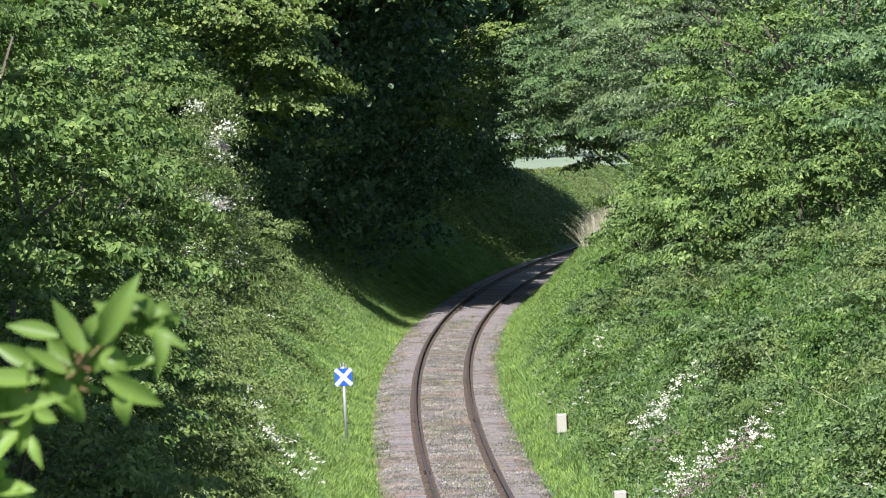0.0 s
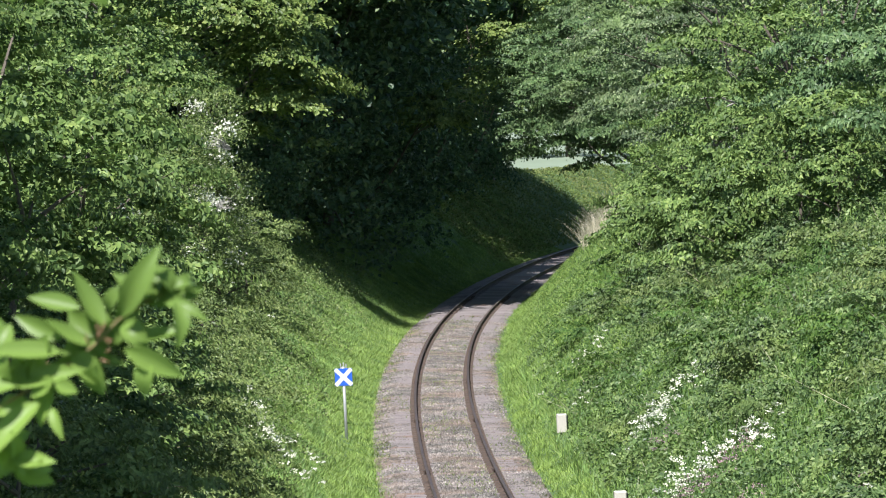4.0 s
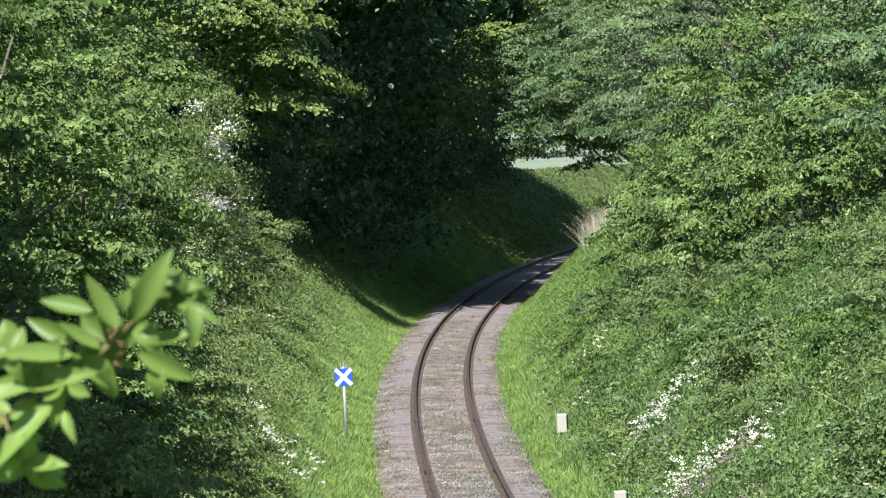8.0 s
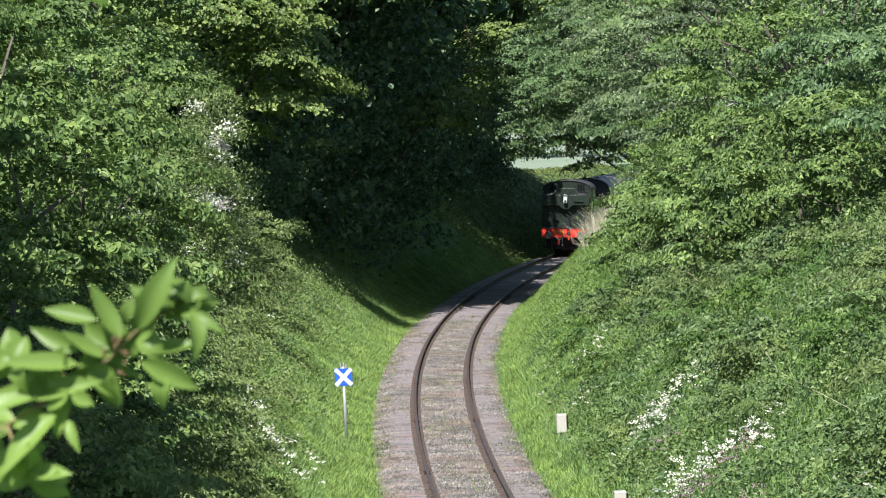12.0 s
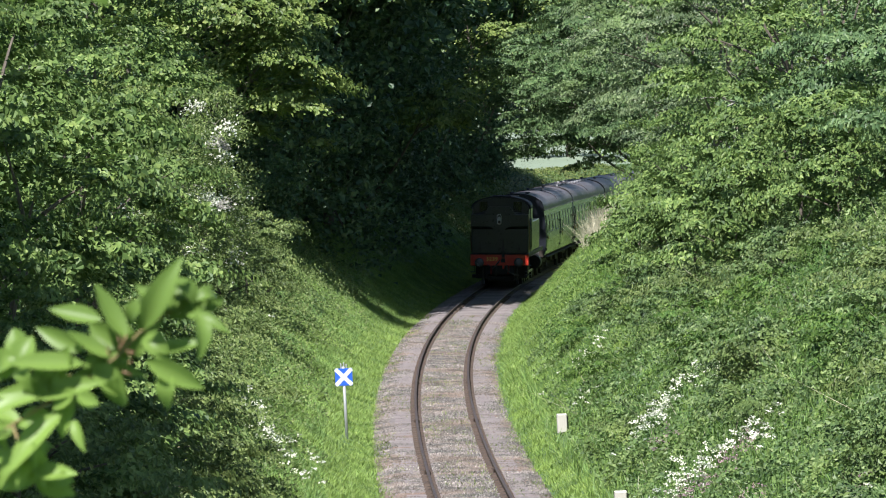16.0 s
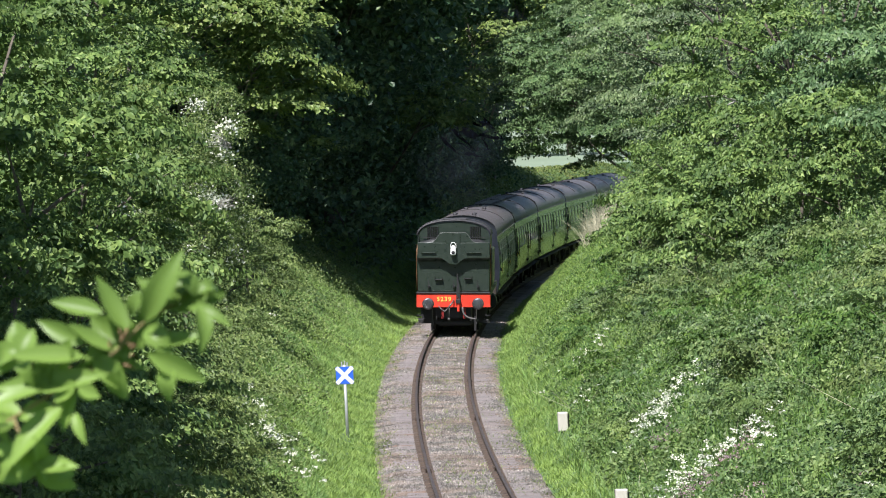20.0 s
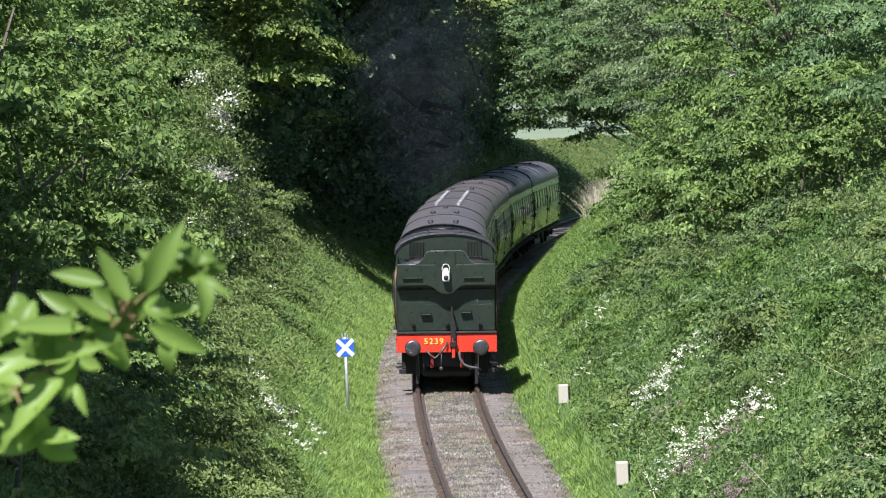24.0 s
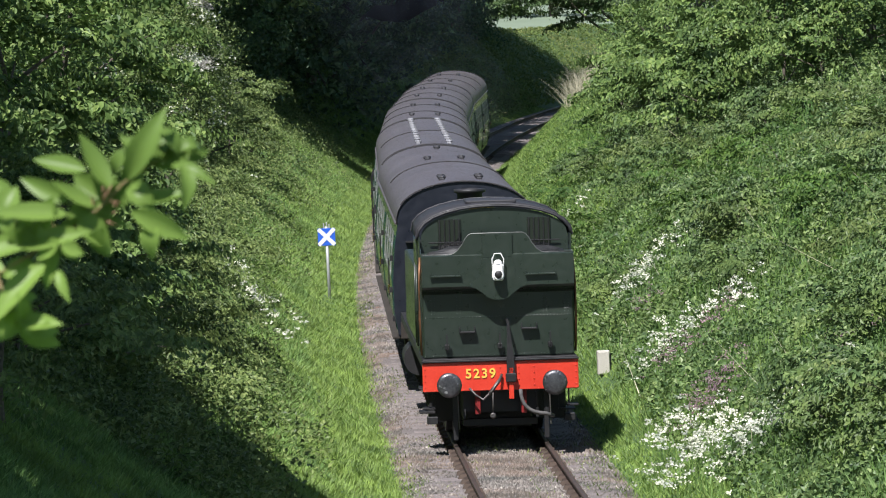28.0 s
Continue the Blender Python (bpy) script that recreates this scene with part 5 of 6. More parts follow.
def build_coach(vents, ribs):
    coach = tagged(new("railway_coach"), "green passenger coach with a weathered grey-brown roof", "railway coach", "coaches of the train")
    doors = [0.62, BODY / 2, BODY - 0.62]
    wins = [2.35 + 1.9 * k for k in range(4)] + [BODY - 2.35 - 1.9 * k for k in range(4)]
    for s in (-1, 1):
        openings = sorted([(d - 0.27, d + 0.27) for d in doors] + [(w - 0.60, w + 0.60) for w in wins])
        bm = bmesh.new()
        panel(bm, s, 0, BODY, 1.0, 1.98, 0, 0.03, 5)
        panel(bm, s, 0, BODY, 2.80, 3.03, 0, 0.03, 3)
        prev = 0.0
        for a, b in openings + [(BODY, BODY)]:
            panel(bm, s, prev, a, 1.98, 2.80)
            prev = b
        side = part("bodyside", bm, M_coach, coach, "glossy green bodyside")
        for w in wins:
            bm = bmesh.new()
            panel(bm, s, w - 0.60, w + 0.60, 1.98, 2.80, -0.022, 0.008)
            g = part("window", bm, M_glass, side)
            bm = bmesh.new()
            for q in ((w - 0.62, w + 0.62, 1.96, 2.0), (w - 0.62, w + 0.62, 2.78, 2.82), (w - 0.62, w + 0.62, 2.50, 2.525), (w - 0.62, w - 0.58, 2.0, 2.78), (w + 0.58, w + 0.62, 2.0, 2.78)):
                panel(bm, s, *q, 0.006, 0.03, 2)
            part("window_frame", bm, M_alu, g)
        for d in doors:
            bm = bmesh.new()
            panel(bm, s, d - 0.36, d + 0.36, 1.04, 1.96, 0.014, 0.014, 4)
            panel(bm, s, d - 0.36, d - 0.27, 1.96, 2.80, 0.014, 0.014, 2)
            panel(bm, s, d + 0.27, d + 0.36, 1.96, 2.80, 0.014, 0.014, 2)
            dr = part("door", bm, M_coach, side)
            bm = bmesh.new()
            panel(bm, s, d - 0.27, d + 0.27, 1.98, 2.80, -0.02, 0.008)
            part("droplight", bm, M_glass, dr)
            for z in (1.2, 1.75, 2.35):
                part("hinge", boxes((s * (side_x(z) + 0.03) - 0.03, s * (side_x(z) + 0.03) + 0.03, d - 0.44, d - 0.34, z, z + 0.10)), M_black, dr)
            bm = bmesh.new()
            bar(bm, (s * (side_x(1.75) + 0.05), d + 0.30, 1.70), (s * (side_x(1.75) + 0.05), d + 0.30, 1.86), 0.02, 6)
            part("door_handle", bm, M_brass, dr)
            bm = bmesh.new()
            bar(bm, (s * (side_x(2.2) + 0.06), d + 0.45, 1.65), (s * (side_x(2.2) + 0.06), d + 0.45, 2.35), 0.015, 6)
            part("grab_rail", bm, M_black, dr)
        part("footboard", boxes((s * 1.18 if s > 0 else -1.40, 1.40 if s > 0 else -1.18, 0.3, BODY - 0.3, 0.86, 0.90), bevel=0.006), M_frame, coach)
        bm = bmesh.new()
        pipe(bm, [(s * 1.30, y, 3.06) for y in np.linspace(0, BODY, 4)], 0.022, 6)
        part("gutter", bm, M_coachroof, coach)
    # roof
    prof = [(1.29 * math.cos(t), 3.04 + 0.78 * math.sin(t) ** 0.8) for t in np.linspace(0, math.pi, 25)]
    ys = np.linspace(-0.04, BODY + 0.04, 12)
    v = np.array([(x, y, z) for y in ys for x, z in prof])
    n = len(prof)
    f = np.array([(j * n + i, (j + 1) * n + i, (j + 1) * n + i + 1, j * n + i + 1) for j in range(len(ys) - 1) for i in range(n - 1)])
    roof = child("roof", mesh_np("roof", v, f, M_coachroof, True), coach, "weathered grey-brown arched roof")
    for yy in ribs:
        bm = bmesh.new()
        pipe(bm, [(x * 1.004, yy, z + 0.006) for x, z in prof[3:-3]], 0.018, 5)
        part("rain_strip", bm, M_strip, roof)
    for x, yy, ln, pale in vents:
        z = 3.04 + 0.78 * math.sin(math.acos(x / 1.29)) ** 0.8
        bm = bmesh.new()
        box(bm, x - 0.055, x + 0.055, yy, yy + ln, z - 0.06, z + 0.035, bevel=0.015)
        lathe(bm, [(0.07, z + 0.02), (0.085, z + 0.05), (0.07, z + 0.08), (0.02, z + 0.09)], 10, (x, yy + ln / 2, 0))
        part("roof_vent", bm, M_vent if pale else M_roofblack, roof)
    # ends
    for e, sg in ((0.0, 1), (BODY, -1)):
        bm = bmesh.new()
        slab(bm, [(1.29, 0.95), (1.36, 1.4), (1.375, 2.0), (1.33, 2.6), (1.26, 3.03)] + prof[1:-1] + [(-1.26, 3.03), (-1.33, 2.6), (-1.375, 2.0), (-1.36, 1.4), (-1.29, 0.95)],
             e - 0.005 if sg > 0 else e - 0.04, e + 0.04 if sg > 0 else e + 0.005)
        end = part("end_wall", bm, M_coachend, coach, "black coach end")
        bm = bmesh.new()
        y0, y1 = sorted((e, e - sg * 0.33))
        for k in range(4):
            a0 = y0 + (y1 - y0) * k / 4
            slab(bm, [(0.52, 1.0), (0.52, 3.0), (0.4, 3.12), (-0.4, 3.12), (-0.52, 3.0), (-0.52, 1.0)], a0 + 0.005, a0 + (y1 - y0) / 4 - 0.02, 0.015)
        part("gangway", bm, M_black, end, "black folded gangway bellows")
        for x in (-0.8635, 0.8635):
            bm = bmesh.new()
            lathe(bm, [(0.09, e), (0.09, e - sg * 0.24), (0.2, e - sg * 0.26), (0.2, e - sg * 0.29), (0.02, e - sg * 0.30)], 16, (x, 0, 1.06), "Y")
            part("buffer", bm, M_buffer, end)
        part("headstock", boxes((-1.25, 1.25, min(e, e - sg * 0.06), max(e, e - sg * 0.06), 0.88, 1.2), bevel=0.01), M_frame, end)
        bm = bmesh.new()
        for z in (1.5, 1.9, 2.3, 2.7):
            box(bm, -1.12, -0.82, min(e - sg * 0.02, e - sg * 0.14), max(e - sg * 0.02, e - sg * 0.14), z, z + 0.03)
        bar(bm, (-0.75, e - sg * 0.09, 1.4), (-0.75, e - sg * 0.09, 2.9), 0.014, 6)
        part("end_steps", bm, M_black, end)
    # underframe and bogies
    part("underframe", boxes((-1.15, -1.05, 0.2, BODY - 0.2, 0.88, 1.08), (1.05, 1.15, 0.2, BODY - 0.2, 0.88, 1.08), (-1.2, 1.2, 0.1, BODY - 0.1, 1.05, 1.10),
                             (-1.05, 1.05, 7.5, 8.9, 0.5, 0.95), (-1.05, 1.05, 10.6, 12.2, 0.45, 0.95), bevel=0.0), M_frame, coach)
    for yb in (3.1, BODY - 3.1):
        bm = bmesh.new()
        for s in (-1, 1):
            box(bm, s * 0.98 - 0.06, s * 0.98 + 0.06, yb - 1.7, yb + 1.7, 0.55, 0.75, bevel=0.02)
            for q in (-1.3, 1.3):
                box(bm, s * 1.0 - 0.10, s * 1.0 + 0.10, yb + q - 0.16, yb + q + 0.16, 0.34, 0.66, bevel=0.02)
        box(bm, -0.9, 0.9, yb - 0.25, yb + 0.25, 0.55, 0.85)
        bogie = part("bogie", bm, M_frame, coach)
        for q in (-1.3, 1.3):
            bm = bmesh.new()
            bar(bm, (-0.7, yb + q, 0.46), (0.7, yb + q, 0.46), 0.07, 8)
            for s in (-1, 1):
                lathe(bm, [(0.05, s * 0.69), (0.485, s * 0.69), (0.485, s * 0.71), (0.46, s * 0.72), (0.46, s * 0.82), (0.05, s * 0.80)], 24, (0, yb + q, 0.46), "X")
            part("wheelset", bm, M_frame, bogie)
    return coach


loco, loco_wheels = build_locomotive()
pairs = [(x, y, 0.18, False) for x in (-0.36, 0.36) for y in (1.6, 2.3, 12.0)] + [(0.0, 17.6, 0.18, False)]
rows_pale = [(x, y, 0.34, True) for x in (-0.36, 0.36) for y in np.arange(1.2, 19.0, 1.75)]
few = [(x, y, 0.2, False) for x in (-0.36, 0.36) for y in (3.2, 12.8)]
RIBS = [0.02, 6.6, 13.4, BODY - 0.02]
coaches = [build_coach(pairs, [0.02, 10.0, BODY - 0.02]), build_coach(rows_pale, [0.02, 10.0, BODY - 0.02])]
third = build_coach(few, RIBS)
coaches += [third, copy_thing(third, Matrix()), copy_thing(third, Matrix())]

# ---------------------------------------------------------------- line-side things
def stand(u, y):
    x = float(line_x(y) + u)
    return x, y, float(ground_z(x, y))


M_blue = surface("sign_blue", (0.02, 0.10, 0.55), (0.03, 0.14, 0.68), 0.45, 0, 4, 40, 0.03)
M_galv = surface("galvanised_steel", (0.42, 0.43, 0.44), (0.62, 0.63, 0.64), 0.45, 0.5, 3, 50, 0.1)
M_cream = surface("cream_cabinet", (0.46, 0.43, 0.37), (0.58, 0.55, 0.48), 0.6, 0, 3, 40, 0.1, 0, ((0.40, 0.33, 0.24), 6.0, 0.66))


def build_sign():
    x, y, z = stand(-2.50, 122.9)
    sign = tagged(new("lineside_sign"), "square blue lineside sign with a white cross on a steel post", "railway sign")
    sign.matrix_basis = pose(x, y, z - 0.09, 0, -1.2, 0)
    bm = bmesh.new()
    bar(bm, (0, 0, -0.3), (0, 0, 1.85), 0.038, 10)
    part("post", bm, M_galv, sign, "grey galvanised post", True)
    plate = part("plate", boxes((-0.21, 0.21, -0.05, -0.035, 1.39, 1.81), bevel=0.003), M_blue, sign, "blue square plate")
    bm = bmesh.new()
    for s in (-1, 1):
        d, w = Vector((s, 0, 1)).normalized(), Vector((-s, 0, 1)).normalized()
        c = Vector((0, 0, 1.60))
        q = [c + d * 0.275 * a + w * 0.048 * b for a, b in ((-1, -1), (1, -1), (1, 1), (-1, 1))]
        y0, y1 = -0.056 - 0.002 * s, -0.0505
        lo, hi = [bm.verts.new((p.x, y0, p.z)) for p in q], [bm.verts.new((p.x, y1, p.z)) for p in q]
        fs = [bm.faces.new(lo), bm.faces.new(hi[::-1])] + [bm.faces.new((lo[(i + 1) % 4], lo[i], hi[i], hi[(i + 1) % 4])) for i in range(4)]
        bmesh.ops.recalc_face_normals(bm, faces=fs)
    part("cross", bm, M_white, plate, "white diagonal cross")
    for q in ((-0.075, -0.045, -0.04, 0.04, 1.79, 1.93), (-0.005, 0.025, -0.04, 0.04, 1.86, 1.95), (0.055, 0.085, -0.04, 0.04, 1.79, 1.91), (-0.06, 0.06, -0.03, 0.04, 1.45, 1.49)):
        part("clamp", boxes(q, bevel=0.004), M_galv, sign)


def build_cabinet(u, y, turn):
    x, y, z = stand(u, y)
    cab = tagged(new("lineside_cabinet"), "small cream lineside equipment box on a post in the grass", "equipment box", "lineside boxes")
    cab.matrix_basis = pose(x, y, z, 0, -1, turn)
    part("body", boxes((-0.115, 0.115, -0.02, 0.14, 0.02, 0.47), bevel=0.012), M_cream, cab)
    part("lid", boxes((-0.10, 0.10, -0.045, -0.021, 0.04, 0.45), bevel=0.008), M_cream, cab, "cream front cover")
    bm = boxes((-0.04, 0.04, 0.04, 0.10, -0.4, 0.10))
    bar(bm, (0.135, 0.04, 0.08), (0.135, 0.04, 0.42), 0.014, 6)
    part("bracket", bm, M_black, cab)


build_sign()
build_cabinet(2.54, 117.6, 6)
build_cabinet(2.49, 94.4, 6)

# sleepers, chairs and fishplates
bm = bmesh.new()
box(bm, -1.30, 1.30, -0.125, 0.125, -0.28, -0.165, bevel=0.012)
sleeper_mesh = bpy.data.meshes.new("sleeper")
bm.to_mesh(sleeper_mesh)
bm.free()
sleeper_mesh.materials.append(M_sleeper)
s_here, s_last = along(66.0), along(275.0)
chairs = bmesh.new()
count = 0
while s_here < s_last and count < 300:
    y = float(y_at(s_here))
    p = on_line(y, 0.0, 0.0)
    rz = -math.degrees(math.atan(float(line_slope(y))))
    m = pose(p[0], p[1], float(p[2]) + rng.uniform(-0.012, 0.012), 0, float(cant(y)), rz + rng.uniform(-1.0, 1.0))
    ob = child("sleeper", sleeper_mesh, track)
    ob.matrix_basis = m
    if y < 215:
        for c in (-0.7525, 0.7525):
            q = [m @ Vector((c + dx, dy, dz)) for dz in (-0.165, -0.075) for dx, dy in ((-0.15, -0.08), (0.15, -0.08), (0.15, 0.08), (-0.15, 0.08))]
            q[4:] = [m @ Vector((c + dx, dy, -0.095)) for dx, dy in ((-0.12, -0.05), (0.12, -0.05), (0.12, 0.05), (-0.12, 0.05))]
            vs = [chairs.verts.new(k) for k in q]
            for i in ((4, 5, 6, 7), (0, 1, 5, 4), (1, 2, 6, 5), (2, 3, 7, 6), (3, 0, 4, 7)):
                chairs.faces.new([vs[k] for k in i])
    s_here += 0.7
    count += 1
tagged(part("rail_chairs", chairs, M_chair, track), kind="stuff")
for yj in (74.5, 92.7, 110.8, 129.0, 147.2, 165.4, 183.6, 201.8):
    for c in (-0.7525, 0.7525):
        bm = boxes((-0.06, -0.035, -0.25, 0.25, -0.12, -0.03), (0.035, 0.06, -0.25, 0.25, -0.12, -0.03), (-0.075, 0.075, -0.03, 0.03, -0.11, -0.06))
        p = on_line(yj, c, 0.0)
        fp = part("fishplate", bm, M_chair, track)
        fp.matrix_basis = pose(float(p[0]), float(p[1]), float(p[2]), 0, float(cant(yj)), -math.degrees(math.atan(float(line_slope(yj)))))

# loose stones of the ballast
n = 105000
yy = 66 + (190 - 66) * rng.random(n) ** 1.5
uu = rng.uniform(-1.85, 1.7, n)
keepers = rng.random(n) < np.where(np.abs(uu) < 0.68, 1.0, np.where(np.abs(uu) < 1.35, 0.75, 0.9))
yy, uu = yy[keepers], uu[keepers]
c = on_line(yy, 0.0, 0.0)
c = np.stack([c[:, 0] + uu, yy, c[:, 2] - np.radians(cant(yy)) * uu - 0.19 + 0.034 * (np.abs(uu) < 0.56) + 0.02 * (np.abs(uu) < 0.68) + (np.abs(uu) > 0.84) * (np.abs(uu) < 1.5) * (0.03 + 0.012 * rough2(uu * 1.7, yy * 0.35)) * (0.5 + 0.7 * rough2(c[:, 0] * 1.5, yy * 0.8)) - np.clip(np.abs(uu) - 1.5, 0, 1) * 0.17], -1)
sz = rng.uniform(0.015, 0.036, len(c))[:, None, None]
octa = np.array([(1, 0, -0.5), (0, 1, -0.5), (-1, 0, -0.5), (0, -1, -0.5), (0, 0, 0.8)])
v = c[:, None, :] + octa[None] * sz * rng.uniform(0.6, 1.4, (len(c), 5, 3))
f = np.array([(0, 1, 4), (1, 2, 4), (2, 3, 4), (3, 0, 4)])
f = (np.arange(len(c))[:, None, None] * 5 + f[None]).reshape(-1, 3)
tagged(child("ballast_stones", mesh_np("ballast_stones", v.reshape(-1, 3), f, M_stone), track), kind="stuff")

# weeds that creep in between the rails and over the ballast's edge
n = 26000
yy, uu = 66 + 130 * rng.random(n) ** 1.3, rng.uniform(-1.9, 1.75, n)
k = rough2(uu * 2.1 + 5, yy * 0.55) + 0.35 * rng.normal(size=n) > np.where(np.abs(uu) > 1.45, 0.1, np.where(np.abs(uu) < 0.62, 0.3, 0.6))
yy, uu = yy[k], uu[k]
c = on_line(yy, 0.0, 0.0)
c = np.stack([c[:, 0] + uu, yy, c[:, 2] - np.radians(cant(yy)) * uu - 0.185 + 0.04 * (np.abs(uu) < 0.58) + 0.012 * (np.abs(uu) > 0.82) - np.clip(np.abs(uu) - 1.5, 0, 1) * 0.17], -1)
stuff("track_weeds", blades(c, 0.075, 0.012, 0.9), M_roughgrass, "yellow-green weeds growing between the rails", "weeds")

# ---------------------------------------------------------------- the twig close to the bridge
TWIG_D = 6.0


def near_point(x, y, back=0.0):
    """A place on the plane of the twig, from its bearing in the first view."""
    m = aim(0, 1.582)
    return m @ Vector(((x - 784) / FOCAL * TWIG_D, (441 - y) / FOCAL * TWIG_D, -TWIG_D - back))


def build_twig():
    o = near_point(218, 600)
    twig = tagged(new("leafy_twig"), "leafy green twig close to the camera, swaying", "twig")
    twig.location = o
    stems = [[(-60, 790), (20, 735), (110, 680), (175, 640), (215, 605), (245, 572), (300, 535), (335, 524)], [(20, 735), (40, 790), (60, 825)], [(150, 655), (90, 640), (40, 625)]]
    for st in stems:
        bm = bmesh.new()
        pipe(bm, [near_point(*p, back=0.02) - o for p in st], 0.0018, 6)
        part("stem", bm, M_twig, twig, "thin brown stem", True)
    foot = Vector((-1.6, 6.3, float(ground_z(-1.6, 6.3)) - 0.2)) - o
    bm = bmesh.new()
    pipe(bm, bez(foot, (foot + near_point(-60, 790, back=0.02) - o) / 2 + Vector((-0.2, 0, 0.6)), near_point(-60, 790, back=0.02) - o, 9), 0.009, 7)
    part("stem", bm, M_twig, twig, "thin brown stem", True)
    lv = [((224, 582), (182, 488), 42), ((254, 566), (315, 450), 46), ((182, 549), (94, 524), 36), ((149, 604), (69, 566), 34), ((199, 615), (138, 566), 32),
          ((149, 627), (33, 615), 42), ((249, 604), (354, 577), 36), ((331, 540), (400, 560), 26), ((350, 538), (362, 607), 34), ((260, 621), (356, 665), 40),
          ((298, 643), (296, 698), 36), ((213, 650), (207, 704), 54), ((182, 660), (-5, 676), 46), ((72, 687), (-20, 709), 38), ((110, 715), (22, 803), 48),
          ((133, 671), (94, 698), 32), ((138, 682), (171, 690), 28), ((133, 725), (146, 770), 22)]
    spots = [p for st in stems for p in st if p[0] > -40]
    random.seed(5)
    for i in range(66):
        c = random.choice(spots[1:])
        t = random.uniform(0, 2 * math.pi)
        r = random.uniform(45, 82)
        lv.append(((c[0] + random.uniform(-15, 15), c[1] + random.uniform(-12, 12)), (c[0] + r * math.cos(t), c[1] + 0.8 * r * math.sin(t)), random.uniform(34, 46)))
    for i, (a, b, w) in enumerate(lv):
        deep = random.uniform(0.0, 0.06) if i >= 18 else random.uniform(-0.02, 0.01)
        p, q = near_point(*a, back=deep) - o, near_point(*b, back=deep + random.uniform(-0.03, 0.03)) - o
        d = (q - p) * 1.1
        n = (Vector((random.uniform(-0.8, 0.8), -1, random.uniform(0.0, 1.3)))).normalized()
        s = d.cross(n).normalized()
        n = s.cross(d).normalized()
        bm = bmesh.new()
        wide = w / FOCAL * TWIG_D * 0.57
        rows = []
        curl = random.uniform(-0.008, 0.012)
        for t in np.linspace(0, 1, 9):
            ww = wide * 3.0 * t ** 0.8 * (1 - t) if 0 < t < 1 else 0.0006
            c = p + d * t + n * curl * math.sin(math.pi * t) - n * 0.012 * t * t
            rows.append([bm.verts.new(c - s * ww + n * ww * 0.45), bm.verts.new(c - s * ww * 0.5 + n * ww * 0.18), bm.verts.new(c), bm.verts.new(c + s * ww * 0.5 + n * ww * 0.18),
                         bm.verts.new(c + s * ww + n * ww * 0.45)])
        for r0, r1 in zip(rows, rows[1:]):
            for k in range(4):
                bm.faces.new((r0[k], r0[k + 1], r1[k + 1], r1[k]))
        part("leaf", bm, M_near, twig, smooth=True)
    for i in range(9):                      # reddish buds at the heart of the shoot
        c = near_point(218 + random.uniform(-28, 32), 612 + random.uniform(-45, 30), back=-0.02) - o
        bm = bmesh.new()
        bar(bm, c, c + Vector((random.uniform(-0.012, 0.012), 0, random.uniform(-0.006, 0.014))), 0.0017, 6, 0.0008)
        part("bud", bm, M_bud, twig, "reddish-brown bud", True)
    return twig, o


def build_overhang():
    """A second spray whose tips hang into the view from above."""
    o = near_point(110, -60)
    spray = tagged(new("leafy_spray"), "leafy spray hanging down close to the camera", "twig")
    spray.location = o
    bm = bmesh.new()
    pipe(bm, [near_point(*p) - o for p in ((-80, -90), (40, -50), (120, -30), (200, -45))], 0.0022, 6)
    part("stem", bm, M_twig, spray, "thin brown stem", True)
    foot = Vector((-1.7, 6.4, float(ground_z(-1.7, 6.4)) - 0.2)) - o
    bm = bmesh.new()
    pipe(bm, bez(foot, Vector((foot.x - 0.1, foot.y, -0.6)), near_point(-80, -90) - o, 9), 0.011, 7)
    part("stem", bm, M_twig, spray, "thin brown stem", True)
    for a, b, w in (((40, -58), (20, 4), 34), ((60, -50), (74, 9), 30), ((150, -45), (190, 12), 36), ((125, -40), (165, 2), 28), ((90, -50), (110, -2), 26)):
        p, q = near_point(*a) - o, near_point(*b) - o
        d = (q - p)
        s = d.cross(Vector((0, -1, 0.4))).normalized()
        bm = bmesh.new()
        rows = []
        for t in np.linspace(0, 1, 8):
            ww = w / FOCAL * TWIG_D * 0.5 * (math.sin(math.pi * t ** 0.8) ** 0.8) if 0 < t < 1 else 0.0006
            c = p + d * t + Vector((0, -0.006 * math.sin(math.pi * t), 0))
            rows.append([bm.verts.new(c - s * ww), bm.verts.new(c), bm.verts.new(c + s * ww)])
        for r0, r1 in zip(rows, rows[1:]):
            for k in range(2):
                bm.faces.new((r0[k], r0[k + 1], r1[k + 1], r1[k]))
        part("leaf", bm, M_near, spray, smooth=True)


build_overhang()
twig, TWIG_AT = build_twig()
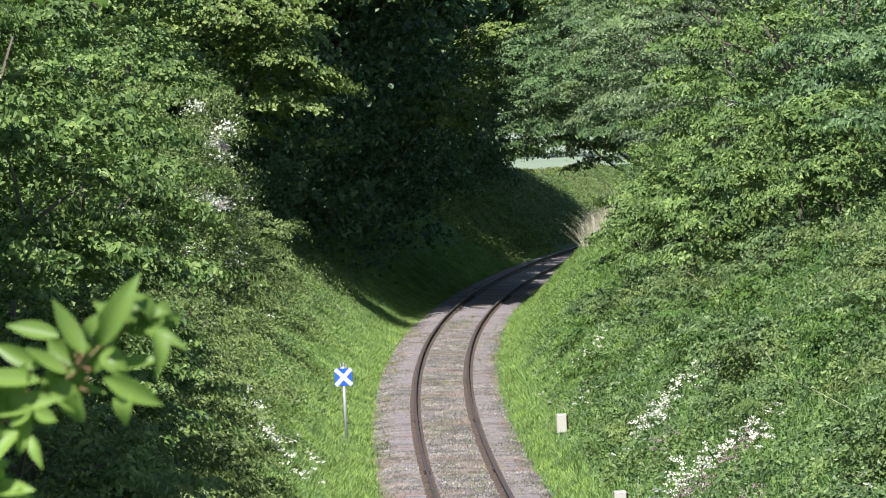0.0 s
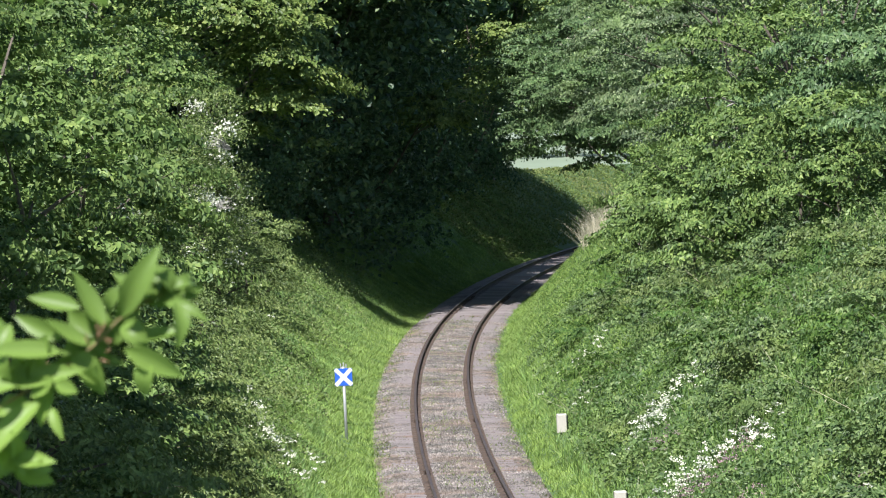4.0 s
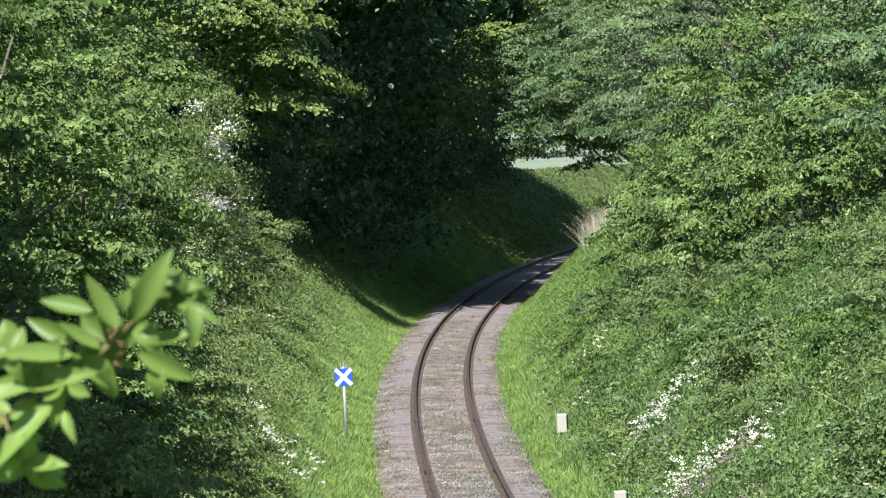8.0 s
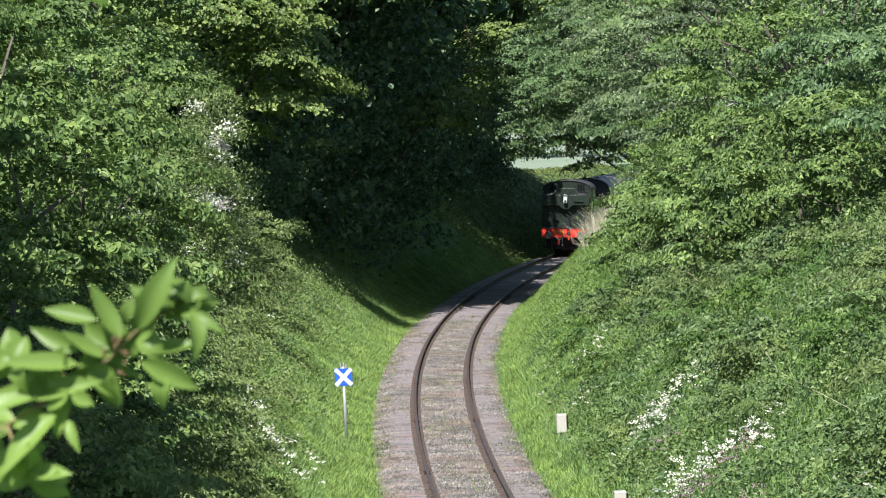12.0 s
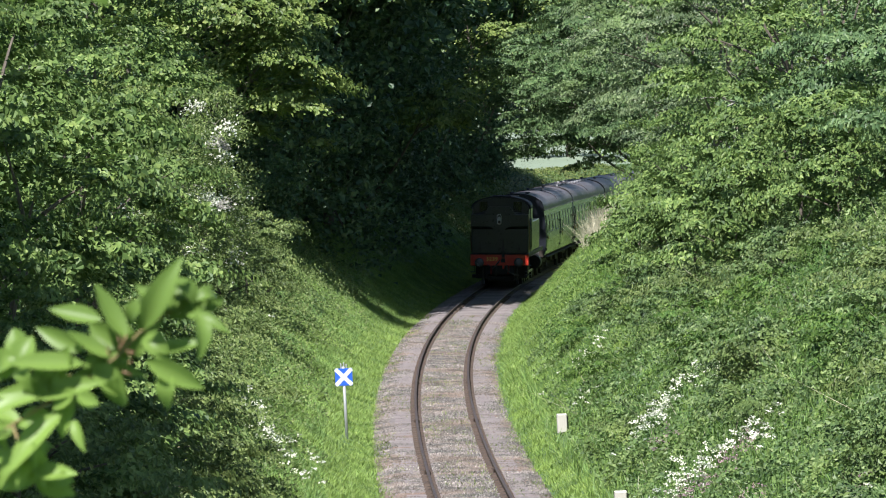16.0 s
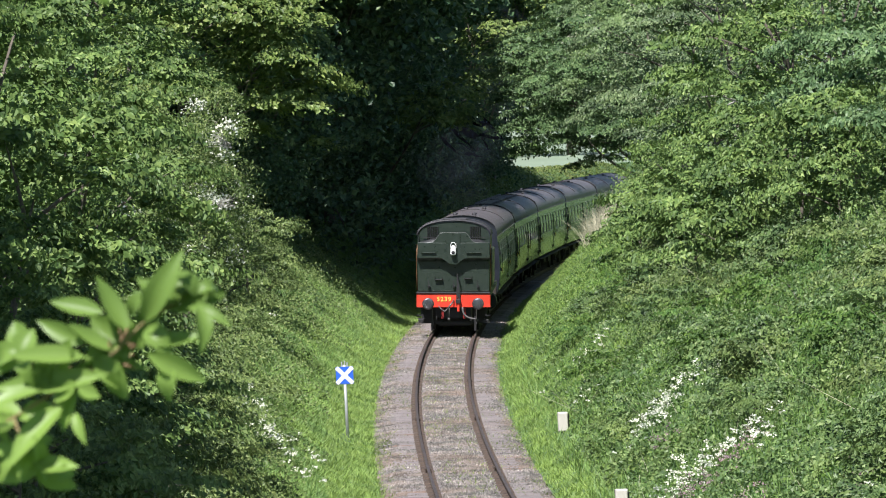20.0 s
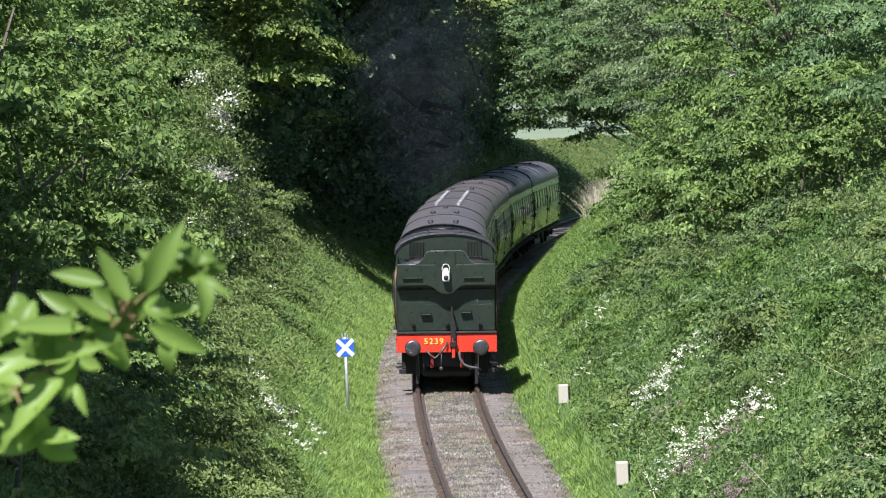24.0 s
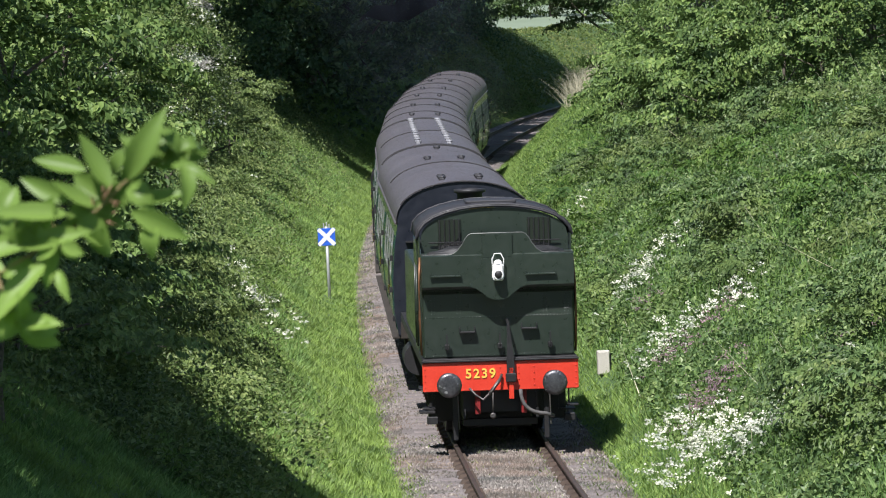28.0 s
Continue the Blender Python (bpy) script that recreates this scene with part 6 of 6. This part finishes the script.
# seconds, sway sideways and down, in thousandths of the distance
SWAY = [(0, -8.6, 5.0), (0.5, -9.0, 1.4), (1, -7.8, -1.3), (1.5, -5.4, -2.0), (2, -3.8, -0.4), (2.5, -4.6, 0.5), (3, -4.6, 1.0), (3.5, -4.5, 0.3), (5.5, -2.1, -1.3), (6, -0.9, 0.7), (6.5, -1.9, -0.2), (7, -1.6, 1.3),
        (7.5, -4.4, -1.7), (8, -1.9, 0.2), (8.5, -2.5, 1.2), (9, -1.9, -1.0), (9.5, -0.6, -0.7), (10, -2.7, -0.7), (10.5, -1.2, -0.3), (11, -0.2, 0.3), (11.5, -1.8, 0.0),
        (12, -1.2, 2.0), (12.5, -1.6, 0.9), (14.5, -1.3, 0.0), (15, -0.8, 1.0), (15.5, -1.0, 0.7), (16, -0.2, 2.0), (16.5, 0.1, 2.8), (17, -0.2, 2.1), (17.5, 0.3, 2.8), (18, -0.4, 3.2),
        (18.5, -0.3, 2.1), (19, 1.1, 2.6), (19.5, -0.6, 0.9), (20, -0.1, 0.9), (20.5, 0.1, 1.0), (21, -0.8, -0.1), (21.5, -0.4, -0.4), (23.5, 0.3, 0.9), (24, 0, 0.7), (25, 0.1, 0.8),
        (26, 0.2, 0.6), (27, -0.4, 0.8), (28, 0.2, 0.1)]


# ---------------------------------------------------------------- thin smoke that trails over the coaches
M_smoke = bpy.data.materials.new("thin_smoke")
M_smoke.use_nodes = True
sn, sl = M_smoke.node_tree.nodes, M_smoke.node_tree.links
sn.remove(sn["Principled BSDF"])
clear, grey, mixer = sn.new("ShaderNodeBsdfTransparent"), sn.new("ShaderNodeBsdfDiffuse"), sn.new("ShaderNodeMixShader")
grey.inputs[0].default_value = (0.15, 0.18, 0.24, 1)
veil = ramp(sn, sl, grain(sn, sl, 0.9, 3), [(0.35, (0.0, 0.0, 0.0)), (0.75, (0.02, 0.02, 0.02))])
sl.new(veil, mixer.inputs[0])
sl.new(clear.outputs[0], mixer.inputs[1])
sl.new(grey.outputs[0], mixer.inputs[2])
sl.new(mixer.outputs[0], sn["Material Output"].inputs[0])


def build_puff(size):
    """An open, lumpy shell of smoke."""
    bm = bmesh.new()
    bmesh.ops.create_icosphere(bm, subdivisions=3, radius=1.0)
    bmesh.ops.delete(bm, geom=[q for q in bm.verts if q.co.y > 0.05], context="VERTS")
    for q in bm.verts:
        q.co += Vector(noise.noise_vector(q.co * 2.0)) * 0.35
        q.co = Vector((q.co.x * size, q.co.y * size * 0.5, q.co.z * size))
    me = bpy.data.meshes.new("smoke_puff")
    bm.to_mesh(me)
    bm.free()
    me.materials.append(M_smoke)
    for p in me.polygons:
        p.use_smooth = True
    return tagged(new("smoke_puff", me), "thin grey puff of smoke drifting over the coaches", "smoke", "smoke over the train")


puffs = [build_puff(1.0 + 0.16 * i) for i in range(12)]

# ---------------------------------------------------------------- movement
# seconds and the place of the leading buffers along the line
RUN = [(0, 400.0), (10, 288.5), (11, 277.3), (12, 266.0), (15, 233.5), (17, 210.0), (18.5, 192.3), (20, 174.9), (21.5, 157.4), (23.5, 134.0), (25, 116.7), (26, 105.3), (27, 93.8), (28, 82.3)]


def vehicle_pose(front, a, b):
    """A vehicle whose front stands at this length of line, carried at a and b behind it."""
    ya, yb = float(y_at(front + a)), float(y_at(front + b))
    pa, pb = on_line(ya), on_line(yb)
    d = (pb - pa) / np.linalg.norm(pb - pa)
    o = pa - d * a
    return pose(float(o[0]), float(o[1]), 0.0, 0, float(cant((ya + yb) / 2)), -math.degrees(math.atan2(d[0], d[1])))


def front_at(t):
    return float(np.interp(t, [r[0] for r in RUN], [along(r[1]) for r in RUN]))


def smooth_front(t):
    return sum(front_at(min(28.0, max(0.0, t + k))) for k in (-0.4, 0.0, 0.4)) / 3 if 0.4 < t < 27.6 else front_at(t)


def motions():
    times = [k * 0.5 for k in range(57)]
    walk(loco, [(t, vehicle_pose(smooth_front(t), 3.55, 9.5)) for t in times])
    for i, c in enumerate(coaches):
        start = LOCO_LEN + 0.35 + i * COACH
        walk(c, [(t, vehicle_pose(smooth_front(t) + start, 3.1, BODY - 3.1)) for t in times])
    for w, (r, yy) in zip(loco_wheels, ((0.705, 3.55), (0.705, 5.2), (0.705, 6.85), (0.705, 8.5), (0.48, 11.0))):
        step = 2 if r > 0.6 else 1
        walk(w, [(k / 30, pose(0, yy, r, math.degrees((smooth_front(0) - smooth_front(k / 30)) / r), 0, 0))
                 for k in range(0, 841, step)])
    for i, puff in enumerate(puffs):
        rows = []
        for t in times[::2]:
            y = float(y_at(smooth_front(t) + 10.5 + i * 5.0))
            p = on_line(y)
            rows.append((t, pose(float(p[0]) + 0.35 * math.sin(i * 2.1 + t * 0.4) - 0.1 * i, y, 4.6 + 0.42 * i + 0.3 * math.sin(i * 1.3 + t * 0.3), 0, 0, 12 * math.sin(i + t * 0.2))))
        walk(puff, rows)
    walk(twig, [(t, Matrix.Translation(TWIG_AT + Vector((a * TWIG_D, 0, -b * TWIG_D)) / 1000)) for t, a, b in SWAY])


motions()
